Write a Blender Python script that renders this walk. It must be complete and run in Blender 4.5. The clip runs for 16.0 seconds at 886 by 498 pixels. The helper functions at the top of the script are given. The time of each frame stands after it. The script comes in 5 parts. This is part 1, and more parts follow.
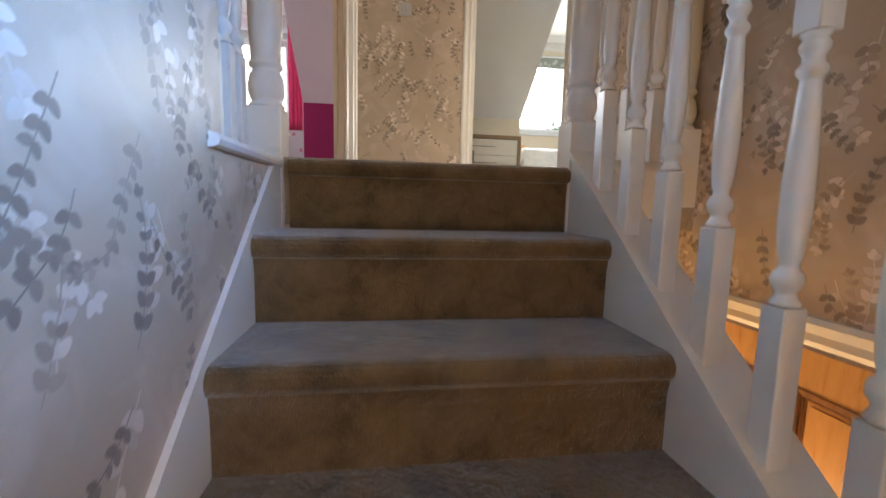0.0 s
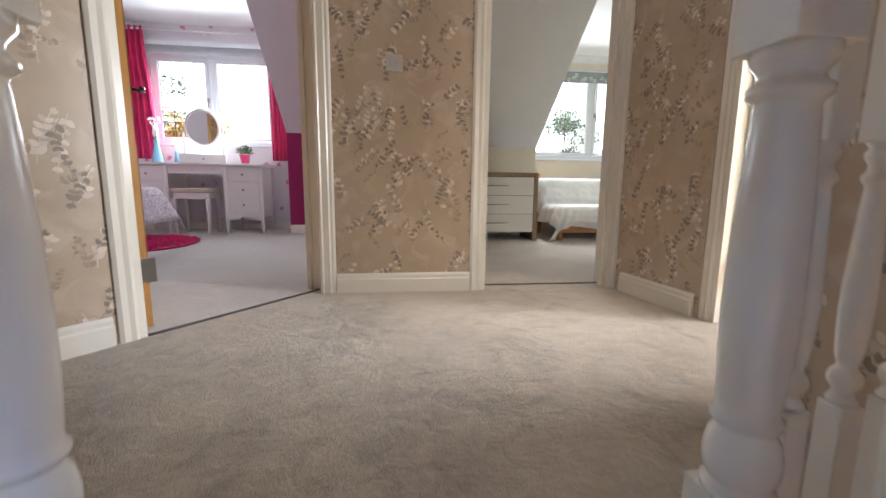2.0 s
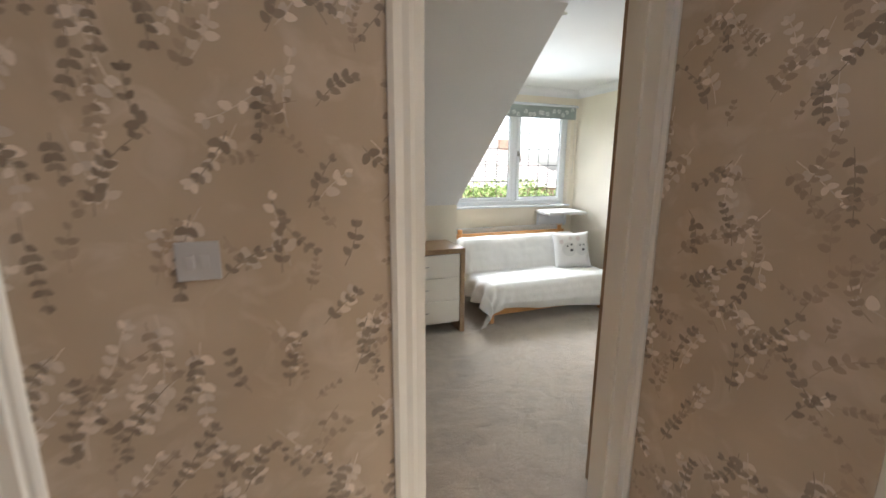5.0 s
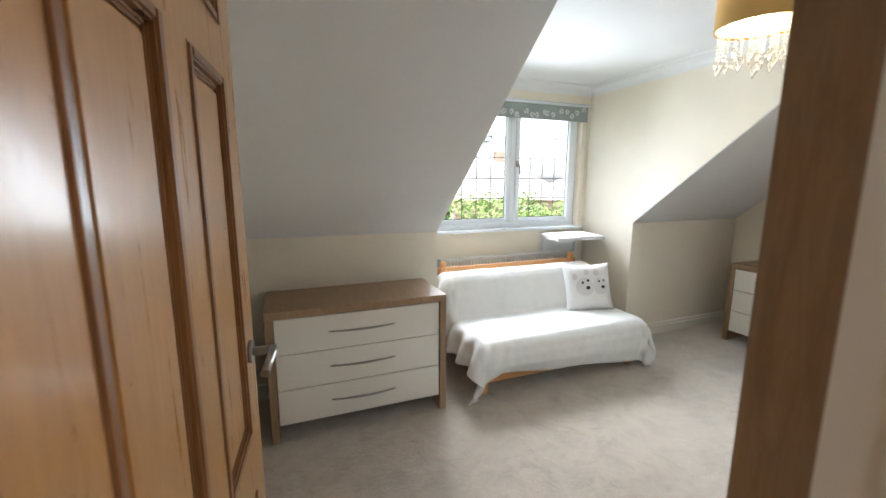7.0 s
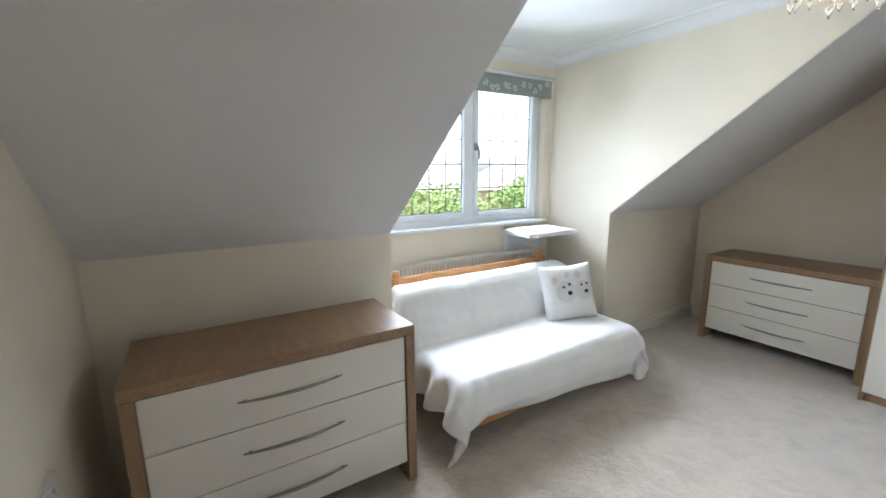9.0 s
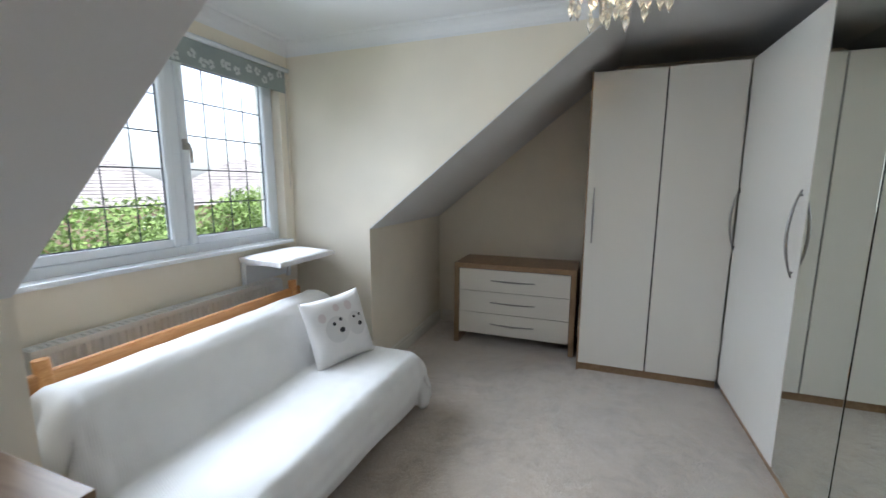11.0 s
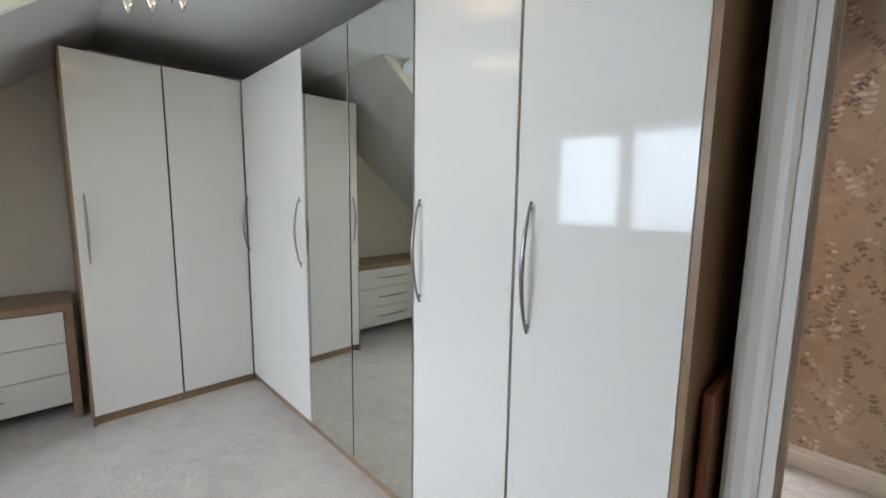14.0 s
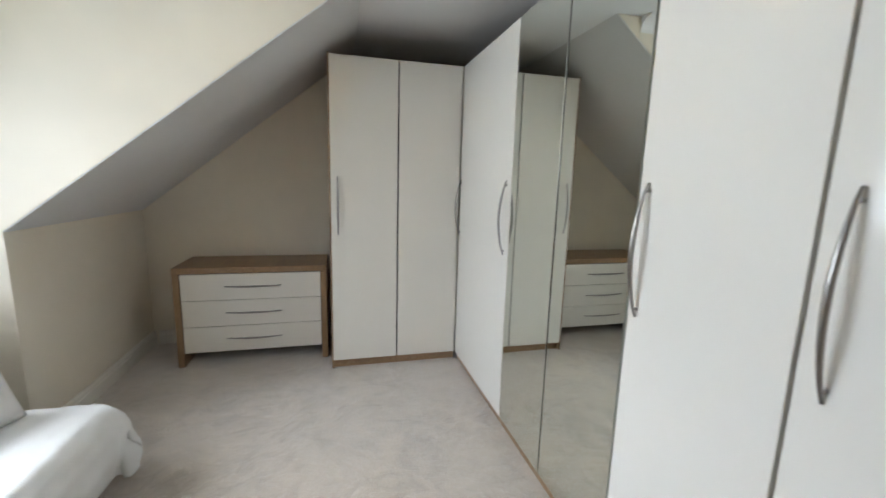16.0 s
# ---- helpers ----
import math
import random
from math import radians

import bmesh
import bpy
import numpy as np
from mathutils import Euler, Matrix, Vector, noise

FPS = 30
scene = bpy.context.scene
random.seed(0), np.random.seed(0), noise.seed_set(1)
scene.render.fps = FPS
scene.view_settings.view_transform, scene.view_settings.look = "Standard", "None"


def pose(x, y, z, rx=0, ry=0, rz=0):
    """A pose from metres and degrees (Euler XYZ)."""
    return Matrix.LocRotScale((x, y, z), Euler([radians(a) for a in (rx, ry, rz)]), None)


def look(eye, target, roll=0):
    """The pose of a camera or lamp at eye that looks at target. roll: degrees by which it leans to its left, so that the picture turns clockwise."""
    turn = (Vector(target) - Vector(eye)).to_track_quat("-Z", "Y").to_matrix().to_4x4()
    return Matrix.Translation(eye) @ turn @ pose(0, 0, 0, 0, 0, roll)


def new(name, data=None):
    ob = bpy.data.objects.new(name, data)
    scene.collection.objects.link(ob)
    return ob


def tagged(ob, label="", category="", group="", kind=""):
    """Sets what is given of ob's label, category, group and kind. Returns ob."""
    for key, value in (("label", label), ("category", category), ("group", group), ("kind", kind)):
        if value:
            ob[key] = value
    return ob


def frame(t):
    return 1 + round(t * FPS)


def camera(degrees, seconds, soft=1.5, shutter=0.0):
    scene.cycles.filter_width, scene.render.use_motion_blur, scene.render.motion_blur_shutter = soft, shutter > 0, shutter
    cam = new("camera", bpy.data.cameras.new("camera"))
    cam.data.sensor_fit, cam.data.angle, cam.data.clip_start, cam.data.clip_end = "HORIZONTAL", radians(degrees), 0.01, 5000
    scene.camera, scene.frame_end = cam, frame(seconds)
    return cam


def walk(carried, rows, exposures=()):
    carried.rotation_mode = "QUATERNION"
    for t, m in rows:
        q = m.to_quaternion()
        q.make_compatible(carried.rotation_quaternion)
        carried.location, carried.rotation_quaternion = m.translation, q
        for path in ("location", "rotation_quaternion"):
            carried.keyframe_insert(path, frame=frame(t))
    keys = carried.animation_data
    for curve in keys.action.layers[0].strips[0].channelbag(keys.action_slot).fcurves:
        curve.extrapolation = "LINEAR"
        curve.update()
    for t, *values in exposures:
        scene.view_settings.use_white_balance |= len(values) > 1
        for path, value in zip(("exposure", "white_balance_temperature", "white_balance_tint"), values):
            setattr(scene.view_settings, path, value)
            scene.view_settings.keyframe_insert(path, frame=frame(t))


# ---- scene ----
cam = camera(94.9, 16.0, shutter=0.3)
PATH = [
    (0, (0.051, -0.065, -0.126), (0.326, 1.904, -0.349), 1.4),
    (0.5, (0.07, 0.109, 0.041), (0.375, 2.074, -0.167), 1.3),
    (1, (0.107, 0.328, 0.215), (0.366, 2.297, -0.023), 0.8),
    (1.5, (0.088, 0.518, 0.393), (0.386, 2.478, 0.128), 0.9),
    (2, (0.15, 0.729, 0.598), (0.396, 2.691, 0.297), 0.6),
    (2.5, (0.127, 0.922, 0.768), (0.387, 2.878, 0.442), 0.5),
    (3, (0.136, 1.076, 0.925), (0.407, 3.026, 0.573), 0.1),
    (3.5, (0.156, 1.268, 1.113), (0.396, 3.216, 0.729), -0.5),
    (4, (0.141, 1.502, 1.25), (0.514, 3.426, 0.852), -0.5),
    (4.5, (0.231, 1.704, 1.358), (0.76, 3.591, 0.96), 0.0),
    (5, (0.353, 2.023, 1.448), (1.058, 3.853, 1.057), 0.3),
    (5.2, (0.412, 2.114, 1.479), (1.179, 3.921, 1.095), 0.6),
    (7.3, (0.878, 3.078, 1.463), (1.591, 4.917, 1.133), 0.5),
    (7.5, (0.858, 3.174, 1.47), (1.558, 5.013, 1.111), 1.1),
    (8, (0.899, 3.347, 1.458), (1.563, 5.202, 1.113), 0.3),
    (8.5, (0.967, 3.506, 1.441), (1.757, 5.305, 1.068), -0.0),
    (9, (0.993, 3.682, 1.426), (2.033, 5.349, 1.052), -0.4),
    (11.3, (1.37, 4.305, 1.395), (3.284, 4.806, 1.106), 0.2),
    (11.5, (1.41, 4.353, 1.382), (3.355, 4.733, 1.11), 0.2),
    (12, (1.494, 4.45, 1.371), (3.474, 4.484, 1.096), 0.6),
    (12.5, (1.498, 4.533, 1.403), (3.441, 4.136, 1.14), 0.8),
    (13, (1.488, 4.51, 1.392), (3.296, 3.694, 1.139), 1.0),
    (13.5, (1.427, 4.451, 1.395), (3.032, 3.284, 1.147), 0.8),
    (14, (1.361, 4.384, 1.395), (2.783, 3.002, 1.141), 0.8),
    (14.5, (1.33, 4.365, 1.387), (2.733, 2.965, 1.12), 0.9),
    (15, (1.376, 4.359, 1.39), (2.968, 3.181, 1.107), 1.4),
    (15.5, (1.444, 4.255, 1.39), (3.235, 3.42, 1.086), 2.0),
    (16, (1.542, 4.23, 1.374), (3.451, 3.732, 1.044), 1.6),
]
walk(cam, [(t, look(eye, target, roll)) for t, eye, target, roll in PATH],
     exposures=[(0.0, 2.85, 6900, 10), (1.0, 2.9, 7600, 10), (2.0, 2.65, 6400, 10), (3.0, 2.25, 6300, 10), (4.0, 2.35, 6200, 10), (5.0, 2.55, 6400, 10),
                (7.3, 2.7, 6100, 10), (8.2, 2.6, 5950, 10), (9.0, 2.55, 5800, 10), (11.5, 1.85, 5800, 10), (12.5, 2.1, 5850, 10), (13.5, 2.15, 5800, 10), (14.5, 2.5, 5800, 10), (16.0, 2.4, 6050, 10)])

# ---------------------------------------------------------------- daylight and lamps
world = bpy.data.worlds.new("overcast_sky")
scene.world = world
world.use_nodes = True
wn = world.node_tree
sky = wn.nodes.new("ShaderNodeTexSky")
sky.sky_type, sky.sun_disc = "NISHITA", False
sky.sun_elevation, sky.sun_rotation = radians(75), radians(187)
sky.air_density, sky.dust_density = 1.0, 3.0
veil = wn.nodes.new("ShaderNodeHueSaturation")      # thin high cloud takes most of the blue out
veil.inputs["Saturation"].default_value = 0.4
wn.links.new(sky.outputs[0], veil.inputs["Color"])
wn.links.new(veil.outputs[0], wn.nodes["Background"].inputs[0])
wn.nodes["Background"].inputs[1].default_value = 0.15

sun_data = bpy.data.lights.new("sun", "SUN")
sun_data.energy, sun_data.angle, sun_data.color = 1.2, radians(30), (1.0, 0.96, 0.9)
sun = new("sun", sun_data)
sun.matrix_world = look((0, 0, 20), (-0.5, 4, 4))


def area_light(name, x, y, z, w, h, toward, power, colour=(0.86, 0.93, 1.0), spread=180):
    """An added area lamp that stands in for daylight, or fills stairs and landing."""
    data = bpy.data.lights.new(name, "AREA")
    data.shape, data.size, data.size_y = "RECTANGLE", w, h
    data.energy, data.color, data.spread = power, colour, radians(spread)
    ob = new(name, data)
    ob.matrix_world = look((x, y, z), toward)
    return ob


area_light("daylight_room_sky", 2.87, 9.2, 4.15, 2.4, 2.5, (2.87, 5.0, 0.8), 58, (0.88, 0.945, 1.0))
area_light("daylight_room_sash", 2.505, 6.25, 1.56, 0.72, 0.86, (2.4, 4.0, 1.3), 2.7, (0.86, 0.935, 1.0), 140)
area_light("daylight_room_sash", 3.315, 6.25, 1.56, 0.54, 0.86, (2.5, 4.0, 1.3), 1.75, (0.86, 0.935, 1.0), 130)
area_light("daylight_bedroom_window", -2.175, 6.60, 1.68, 1.45, 1.05, (-2.0, 4.0, 1.2), 10, (0.86, 0.93, 1.0), 150)
# unseen narrow blue fill, added for the cool sheen on the stair wall
area_light("stair_wall_blue_fill", 1.13, -1.1, 0.85, 0.7, 0.8, (-0.27, 0.1, 0.42), 1.9, (0.13, 0.40, 1.0), 34)
# weak unseen fill from above, added to lift the landing
area_light("landing_fill", 0.75, 2.1, 2.57, 0.5, 0.45, (0.75, 2.1, 0), 0.32, (1.0, 0.96, 0.90))
area_light("daylight_side_room", 4.05, 1.5, 1.4, 0.9, 1.0, (1.6, 2.0, 1.0), 24, (0.95, 0.97, 1.0))
bulb_data = bpy.data.lights.new("chandelier_bulb", "POINT")
bulb_data.energy, bulb_data.color, bulb_data.shadow_soft_size = 1.6, (1.0, 0.8, 0.5), 0.05
bulb = new("chandelier_bulb", bulb_data)
bulb.location = (2.84, 4.19, 2.25)
hall_data = bpy.data.lights.new("hall_lamp", "POINT")
hall_data.energy, hall_data.color, hall_data.shadow_soft_size = 2.8, (1.0, 0.66, 0.34), 0.08
hall_lamp = new("hall_lamp", hall_data)
hall_lamp.location = (0.86, 1.0, -1.15)
# unseen warm fill without a fitting, added to brighten risers and balusters
foot_data = bpy.data.lights.new("stair_foot_fill", "POINT")
foot_data.energy, foot_data.color, foot_data.shadow_soft_size = 3.7, (1.0, 0.72, 0.42), 0.15
foot_fill = new("stair_foot_fill", foot_data)
foot_fill.location = (0.35, -2.0, -0.45)


# ---------------------------------------------------------------- materials
def node_mat(name, colour, rough=0.6, metal=0.0, spec=0.5):
    m = bpy.data.materials.new(name)
    m.use_nodes = True
    b = m.node_tree.nodes["Principled BSDF"]
    b.inputs["Base Color"].default_value = (*colour, 1)
    b.inputs["Roughness"].default_value = rough
    b.inputs["Metallic"].default_value = metal
    b.inputs["Specular IOR Level"].default_value = spec
    return m


def nodes_of(m):
    t = m.node_tree
    return t, t.nodes["Principled BSDF"]


def add(t, kind, **props):
    n = t.nodes.new(kind)
    for k, v in props.items():
        if k == "operation":
            n.operation = v
        elif k == "blend_type":
            n.blend_type = v
        elif k == "data_type":
            n.data_type = v
        elif k == "feature":
            n.feature = v
        elif k == "wave_type":
            n.wave_type = v
    return n


def coords(t, uv=False, scale=(1, 1, 1), rot=(0, 0, 0), loc=(0, 0, 0)):
    c = add(t, "ShaderNodeTexCoord")
    mp = add(t, "ShaderNodeMapping")
    mp.inputs["Scale"].default_value = scale
    mp.inputs["Rotation"].default_value = rot
    mp.inputs["Location"].default_value = loc
    t.links.new(c.outputs["UV" if uv else "Object"], mp.inputs["Vector"])
    return mp.outputs[0]


def noise_tex(t, vec, scale, detail=4.0, rough=0.55, distort=0.0):
    n = add(t, "ShaderNodeTexNoise")
    n.inputs["Scale"].default_value = scale
    n.inputs["Detail"].default_value = detail
    n.inputs["Roughness"].default_value = rough
    n.inputs["Distortion"].default_value = distort
    t.links.new(vec, n.inputs["Vector"])
    return n.outputs["Fac"]


def ramp(t, fac, stops):
    r = add(t, "ShaderNodeValToRGB")
    el = r.color_ramp.elements
    while len(el) < len(stops):
        el.new(0.5)
    for e, (p, c) in zip(el, stops):
        e.position = p
        e.color = (*c, 1) if len(c) == 3 else c
    t.links.new(fac, r.inputs[0])
    return r.outputs[0]


def mix(t, fac, a, b, how="MIX"):
    n = add(t, "ShaderNodeMix", data_type="RGBA", blend_type=how)
    if isinstance(fac, (int, float)):
        n.inputs[0].default_value = fac
    else:
        t.links.new(fac, n.inputs[0])
    for sock, v in ((n.inputs[6], a), (n.inputs[7], b)):
        if isinstance(v, tuple):
            sock.default_value = (*v, 1)
        else:
            t.links.new(v, sock)
    return n.outputs[2]


def maths(t, op, a, b=None):
    n = add(t, "ShaderNodeMath", operation=op)
    for i, v in enumerate((a, b)):
        if v is None:
            continue
        if isinstance(v, (int, float)):
            n.inputs[i].default_value = v
        else:
            t.links.new(v, n.inputs[i])
    return n.outputs[0]


def bump(t, b, height, strength=0.3, dist=0.01):
    n = add(t, "ShaderNodeBump")
    n.inputs["Strength"].default_value = strength
    n.inputs["Distance"].default_value = dist
    t.links.new(height, n.inputs["Height"])
    t.links.new(n.outputs[0], b.inputs["Normal"])


def plaster(name, colour, rough=0.75, spread=0.06):
    m = node_mat(name, colour, rough, spec=0.3)
    t, b = nodes_of(m)
    v = coords(t)
    big = noise_tex(t, v, 1.3, 3)
    lo = tuple(c * (1 - spread) for c in colour)
    hi = tuple(min(1, c * (1 + spread)) for c in colour)
    t.links.new(ramp(t, big, [(0.3, lo), (0.7, hi)]), b.inputs["Base Color"])
    bump(t, b, noise_tex(t, v, 160, 3), 0.12, 0.003)
    return m


def wood(name, dark, light, rough=0.4, stretch=(1.0, 1.0, 12.0), scale=3.0, coat=0.0):
    """Grain runs along the axis that is scaled least."""
    m = node_mat(name, light, rough)
    t, b = nodes_of(m)
    sc = tuple(14.0 / s for s in stretch)
    v = coords(t, scale=sc)
    g = noise_tex(t, v, scale, 6, 0.62, 1.2)
    fine = noise_tex(t, v, scale * 9, 3, 0.6)
    col = ramp(t, g, [(0.32, dark), (0.5, tuple((a + c) / 2 for a, c in zip(dark, light))), (0.66, light)])
    col = mix(t, maths(t, "MULTIPLY", fine, 0.35), col, tuple(c * 0.7 for c in dark))
    t.links.new(col, b.inputs["Base Color"])
    t.links.new(maths(t, "ADD", maths(t, "MULTIPLY", g, 0.2), rough - 0.1), b.inputs["Roughness"])
    bump(t, b, fine, 0.08, 0.002)
    b.inputs["Coat Weight"].default_value = coat
    b.inputs["Coat Roughness"].default_value = 0.15
    return m


def carpet(name, colour, smudge=0.2, pile=1.0):
    m = node_mat(name, colour, 0.95, spec=0.1)
    t, b = nodes_of(m)
    v = coords(t)
    big = noise_tex(t, v, 2.2, 5, 0.6, 0.8)
    mid = noise_tex(t, v, 11, 4, 0.65, 0.6)
    fine = noise_tex(t, v, 230, 2, 0.7)
    tuft = noise_tex(t, v, 60, 3, 0.7)
    lo = tuple(c * (1 - smudge) for c in colour)
    hi = tuple(min(1, c * (1 + smudge * 0.45)) for c in colour)
    col = ramp(t, mix(t, 0.5, big, mid), [(0.40, lo), (0.5, colour), (0.60, hi)])
    col = mix(t, ramp(t, tuft, [(0.35, (0.35, 0.35, 0.35)), (0.6, (0.0, 0.0, 0.0))]), col, tuple(c * 0.72 for c in colour))
    col = mix(t, maths(t, "MULTIPLY", fine, 0.45), col, tuple(c * 0.62 for c in colour))
    t.links.new(col, b.inputs["Base Color"])
    h = maths(t, "ADD", maths(t, "MULTIPLY", fine, 0.5), maths(t, "ADD", maths(t, "MULTIPLY", mid, 1.2), maths(t, "MULTIPLY", tuft, 0.5)))
    bump(t, b, h, 0.75 * pile, 0.012)
    b.inputs["Sheen Weight"].default_value = 0.9
    b.inputs["Sheen Roughness"].default_value = 0.35
    return m


def wallpaper_mat():
    """Taupe paper with faint paler clouds."""
    m = node_mat("sprig_wallpaper", (0.50, 0.38, 0.28), 0.34, spec=0.5)
    t, b = nodes_of(m)
    v = coords(t, uv=True)
    col = ramp(t, noise_tex(t, v, 2.6, 3), [(0.35, (0.455, 0.355, 0.258)), (0.65, (0.54, 0.43, 0.32))])
    cloud = ramp(t, noise_tex(t, v, 7.5, 3, 0.5, 0.8), [(0.52, (0, 0, 0)), (0.68, (0.55, 0.55, 0.55))])
    col = mix(t, cloud, col, (0.66, 0.55, 0.45))
    t.links.new(col, b.inputs["Base Color"])
    bump(t, b, noise_tex(t, v, 90, 3), 0.1, 0.002)
    return m


def print_mat(name, colour):
    """Ink on the wallpaper, uneven from leaf to leaf."""
    m = node_mat(name, colour, 0.32, spec=0.5)
    t, b = nodes_of(m)
    g = add(t, "ShaderNodeNewGeometry")
    lo, hi = tuple(c * 0.82 for c in colour), tuple(min(1, c * 1.28) for c in colour)
    col = ramp(t, g.outputs["Random Per Island"], [(0.0, lo), (1.0, hi)])
    col = mix(t, maths(t, "MULTIPLY", noise_tex(t, coords(t), 70, 3), 0.5), col, tuple(c * 1.15 for c in colour))
    t.links.new(col, b.inputs["Base Color"])
    return m


def motif_paper():
    """White paper with scattered small pink blossoms."""
    m = node_mat("blossom_wallpaper", (0.8, 0.75, 0.77), 0.6)
    t, b = nodes_of(m)
    v = coords(t, uv=True)
    vo = add(t, "ShaderNodeTexVoronoi")
    vo.voronoi_dimensions = "2D"
    vo.inputs["Scale"].default_value = 3.6
    vo.inputs["Randomness"].default_value = 0.55
    t.links.new(v, vo.inputs["Vector"])
    d = maths(t, "ADD", vo.outputs["Distance"], maths(t, "MULTIPLY", noise_tex(t, v, 34, 3), 0.3))
    spot = maths(t, "LESS_THAN", d, 0.245)
    t.links.new(mix(t, maths(t, "MULTIPLY", spot, 0.85), (0.80, 0.75, 0.78), (0.72, 0.16, 0.30)), b.inputs["Base Color"])
    return m


def fabric(name, colour, scale=300.0, strength=0.3, spread=0.1, rough=0.9):
    m = node_mat(name, colour, rough, spec=0.2)
    t, b = nodes_of(m)
    v = coords(t)
    n = noise_tex(t, v, 4, 4)
    t.links.new(ramp(t, n, [(0.3, tuple(c * (1 - spread) for c in colour)), (0.7, tuple(min(1, c * (1 + spread)) for c in colour))]),
                b.inputs["Base Color"])
    bump(t, b, noise_tex(t, v, scale, 2), strength, 0.004)
    b.inputs["Sheen Weight"].default_value = 0.2
    return m


M = {}
M["paper"] = wallpaper_mat()
M["leaf_dark"] = print_mat("dark_leaf_print", (0.265, 0.21, 0.16))
M["leaf_mid"] = print_mat("taupe_leaf_print", (0.37, 0.285, 0.21))
M["leaf_pale"] = print_mat("pale_leaf_print", (0.63, 0.54, 0.46))
M["blossom"] = motif_paper()
M["cream"] = plaster("cream_wall_paint", (0.80, 0.735, 0.615), 0.55)
M["ceiling"] = plaster("white_ceiling_paint", (0.80, 0.80, 0.80), 0.7, 0.03)
M["slope"] = plaster("off_white_slope_paint", (0.76, 0.75, 0.74), 0.65, 0.03)
M["lilac"] = plaster("pinkish_white_slope_paint", (0.77, 0.68, 0.75), 0.7, 0.03)
M["magenta"] = plaster("magenta_wall_paint", (0.30, 0.012, 0.10), 0.6, 0.08)
M["trim"] = plaster("white_gloss_paint", (0.80, 0.76, 0.68), 0.22, 0.03)
M["trim"].node_tree.nodes["Principled BSDF"].inputs["Specular IOR Level"].default_value = 0.5
M["carpet"] = carpet("beige_landing_carpet", (0.56, 0.455, 0.345), 0.42, 1.3)
M["carpet_room"] = carpet("oatmeal_bedroom_carpet", (0.60, 0.505, 0.41), 0.24, 1.2)
M["carpet_pink"] = carpet("pale_bedroom_carpet", (0.60, 0.53, 0.49), 0.18, 0.9)
M["carpet_stair"] = carpet("brown_stair_carpet", (0.21, 0.13, 0.06), 0.6)
M["strip"] = node_mat("dark_threshold_strip", (0.05, 0.04, 0.035), 0.6)
M["oak"] = wood("honey_oak_veneer", (0.48, 0.24, 0.075), (0.60, 0.32, 0.11), 0.3, (1, 1, 10), coat=0.4)
M["oak_dark"] = wood("dark_oak_moulding", (0.20, 0.085, 0.03), (0.33, 0.155, 0.058), 0.3, (1, 1, 10), coat=0.3)
M["greige"] = wood("light_oak_foil", (0.27, 0.165, 0.088), (0.39, 0.255, 0.145), 0.42, (1, 8, 1), 2.2)
M["greige_z"] = wood("light_oak_foil_upright", (0.27, 0.165, 0.088), (0.39, 0.255, 0.145), 0.42, (1, 1, 8), 2.2)
M["gloss"] = node_mat("cream_gloss_lacquer", (0.80, 0.765, 0.70), 0.07, spec=0.38)
M["drawer"] = node_mat("cream_satin_lacquer", (0.78, 0.74, 0.67), 0.2, spec=0.5)
# near-black that puts the shade of door and drawer gaps into the colour
M["gap_shade"] = node_mat("painted_gap_shade", (0.05, 0.04, 0.035), 0.8)
M["mirror"] = node_mat("mirror_silver", (0.80, 0.83, 0.78), 0.015, 1.0)
M["steel"] = node_mat("brushed_steel", (0.33, 0.31, 0.29), 0.28, 1.0)
M["chrome"] = node_mat("chrome", (0.75, 0.75, 0.76), 0.1, 1.0)
M["iron"] = node_mat("dark_bronze", (0.05, 0.04, 0.035), 0.35, 0.9)
M["upvc"] = node_mat("white_upvc", (0.80, 0.83, 0.86), 0.25)
M["lead"] = node_mat("lead_strip", (0.06, 0.065, 0.075), 0.5, 0.4)
M["glass"] = node_mat("window_glass", (1, 1, 1), 0.0)
M["glass"].node_tree.nodes["Principled BSDF"].inputs["Transmission Weight"].default_value = 1.0
M["glass"].node_tree.nodes["Principled BSDF"].inputs["IOR"].default_value = 1.01
M["crystal"] = node_mat("crystal_drop", (1, 0.97, 0.9), 0.02)
M["crystal"].node_tree.nodes["Principled BSDF"].inputs["Transmission Weight"].default_value = 0.85
M["radiator"] = node_mat("white_radiator_enamel", (0.78, 0.79, 0.78), 0.3)
M["plastic"] = node_mat("grey_white_plastic", (0.5, 0.485, 0.48), 0.35)
M["pine"] = wood("orange_pine", (0.55, 0.24, 0.07), (0.72, 0.38, 0.14), 0.4, (8, 1, 1))
M["blind"] = fabric("grey_green_blind_fabric", (0.33, 0.37, 0.35), 250, 0.2, 0.12)
M["petal"] = fabric("pale_flower_print", (0.66, 0.68, 0.66))
M["fleece"] = fabric("white_fleece", (0.78, 0.77, 0.76), 120, 0.6, 0.06)
def ribbed(name, colour):
    """Woven cotton with fine ribs across it."""
    m = fabric(name, colour, 150, 0.5, 0.04)
    t, b = nodes_of(m)
    w = add(t, "ShaderNodeTexWave")
    w.inputs["Scale"].default_value = 38.0
    w.inputs["Distortion"].default_value = 1.2
    w.inputs["Detail"].default_value = 2.0
    t.links.new(coords(t, rot=(0, 0, radians(20))), w.inputs["Vector"])
    h = maths(t, "ADD", maths(t, "MULTIPLY", w.outputs["Fac"], 0.7), maths(t, "MULTIPLY", noise_tex(t, coords(t), 160, 2), 0.4))
    bump(t, b, h, 0.16, 0.004)
    return m


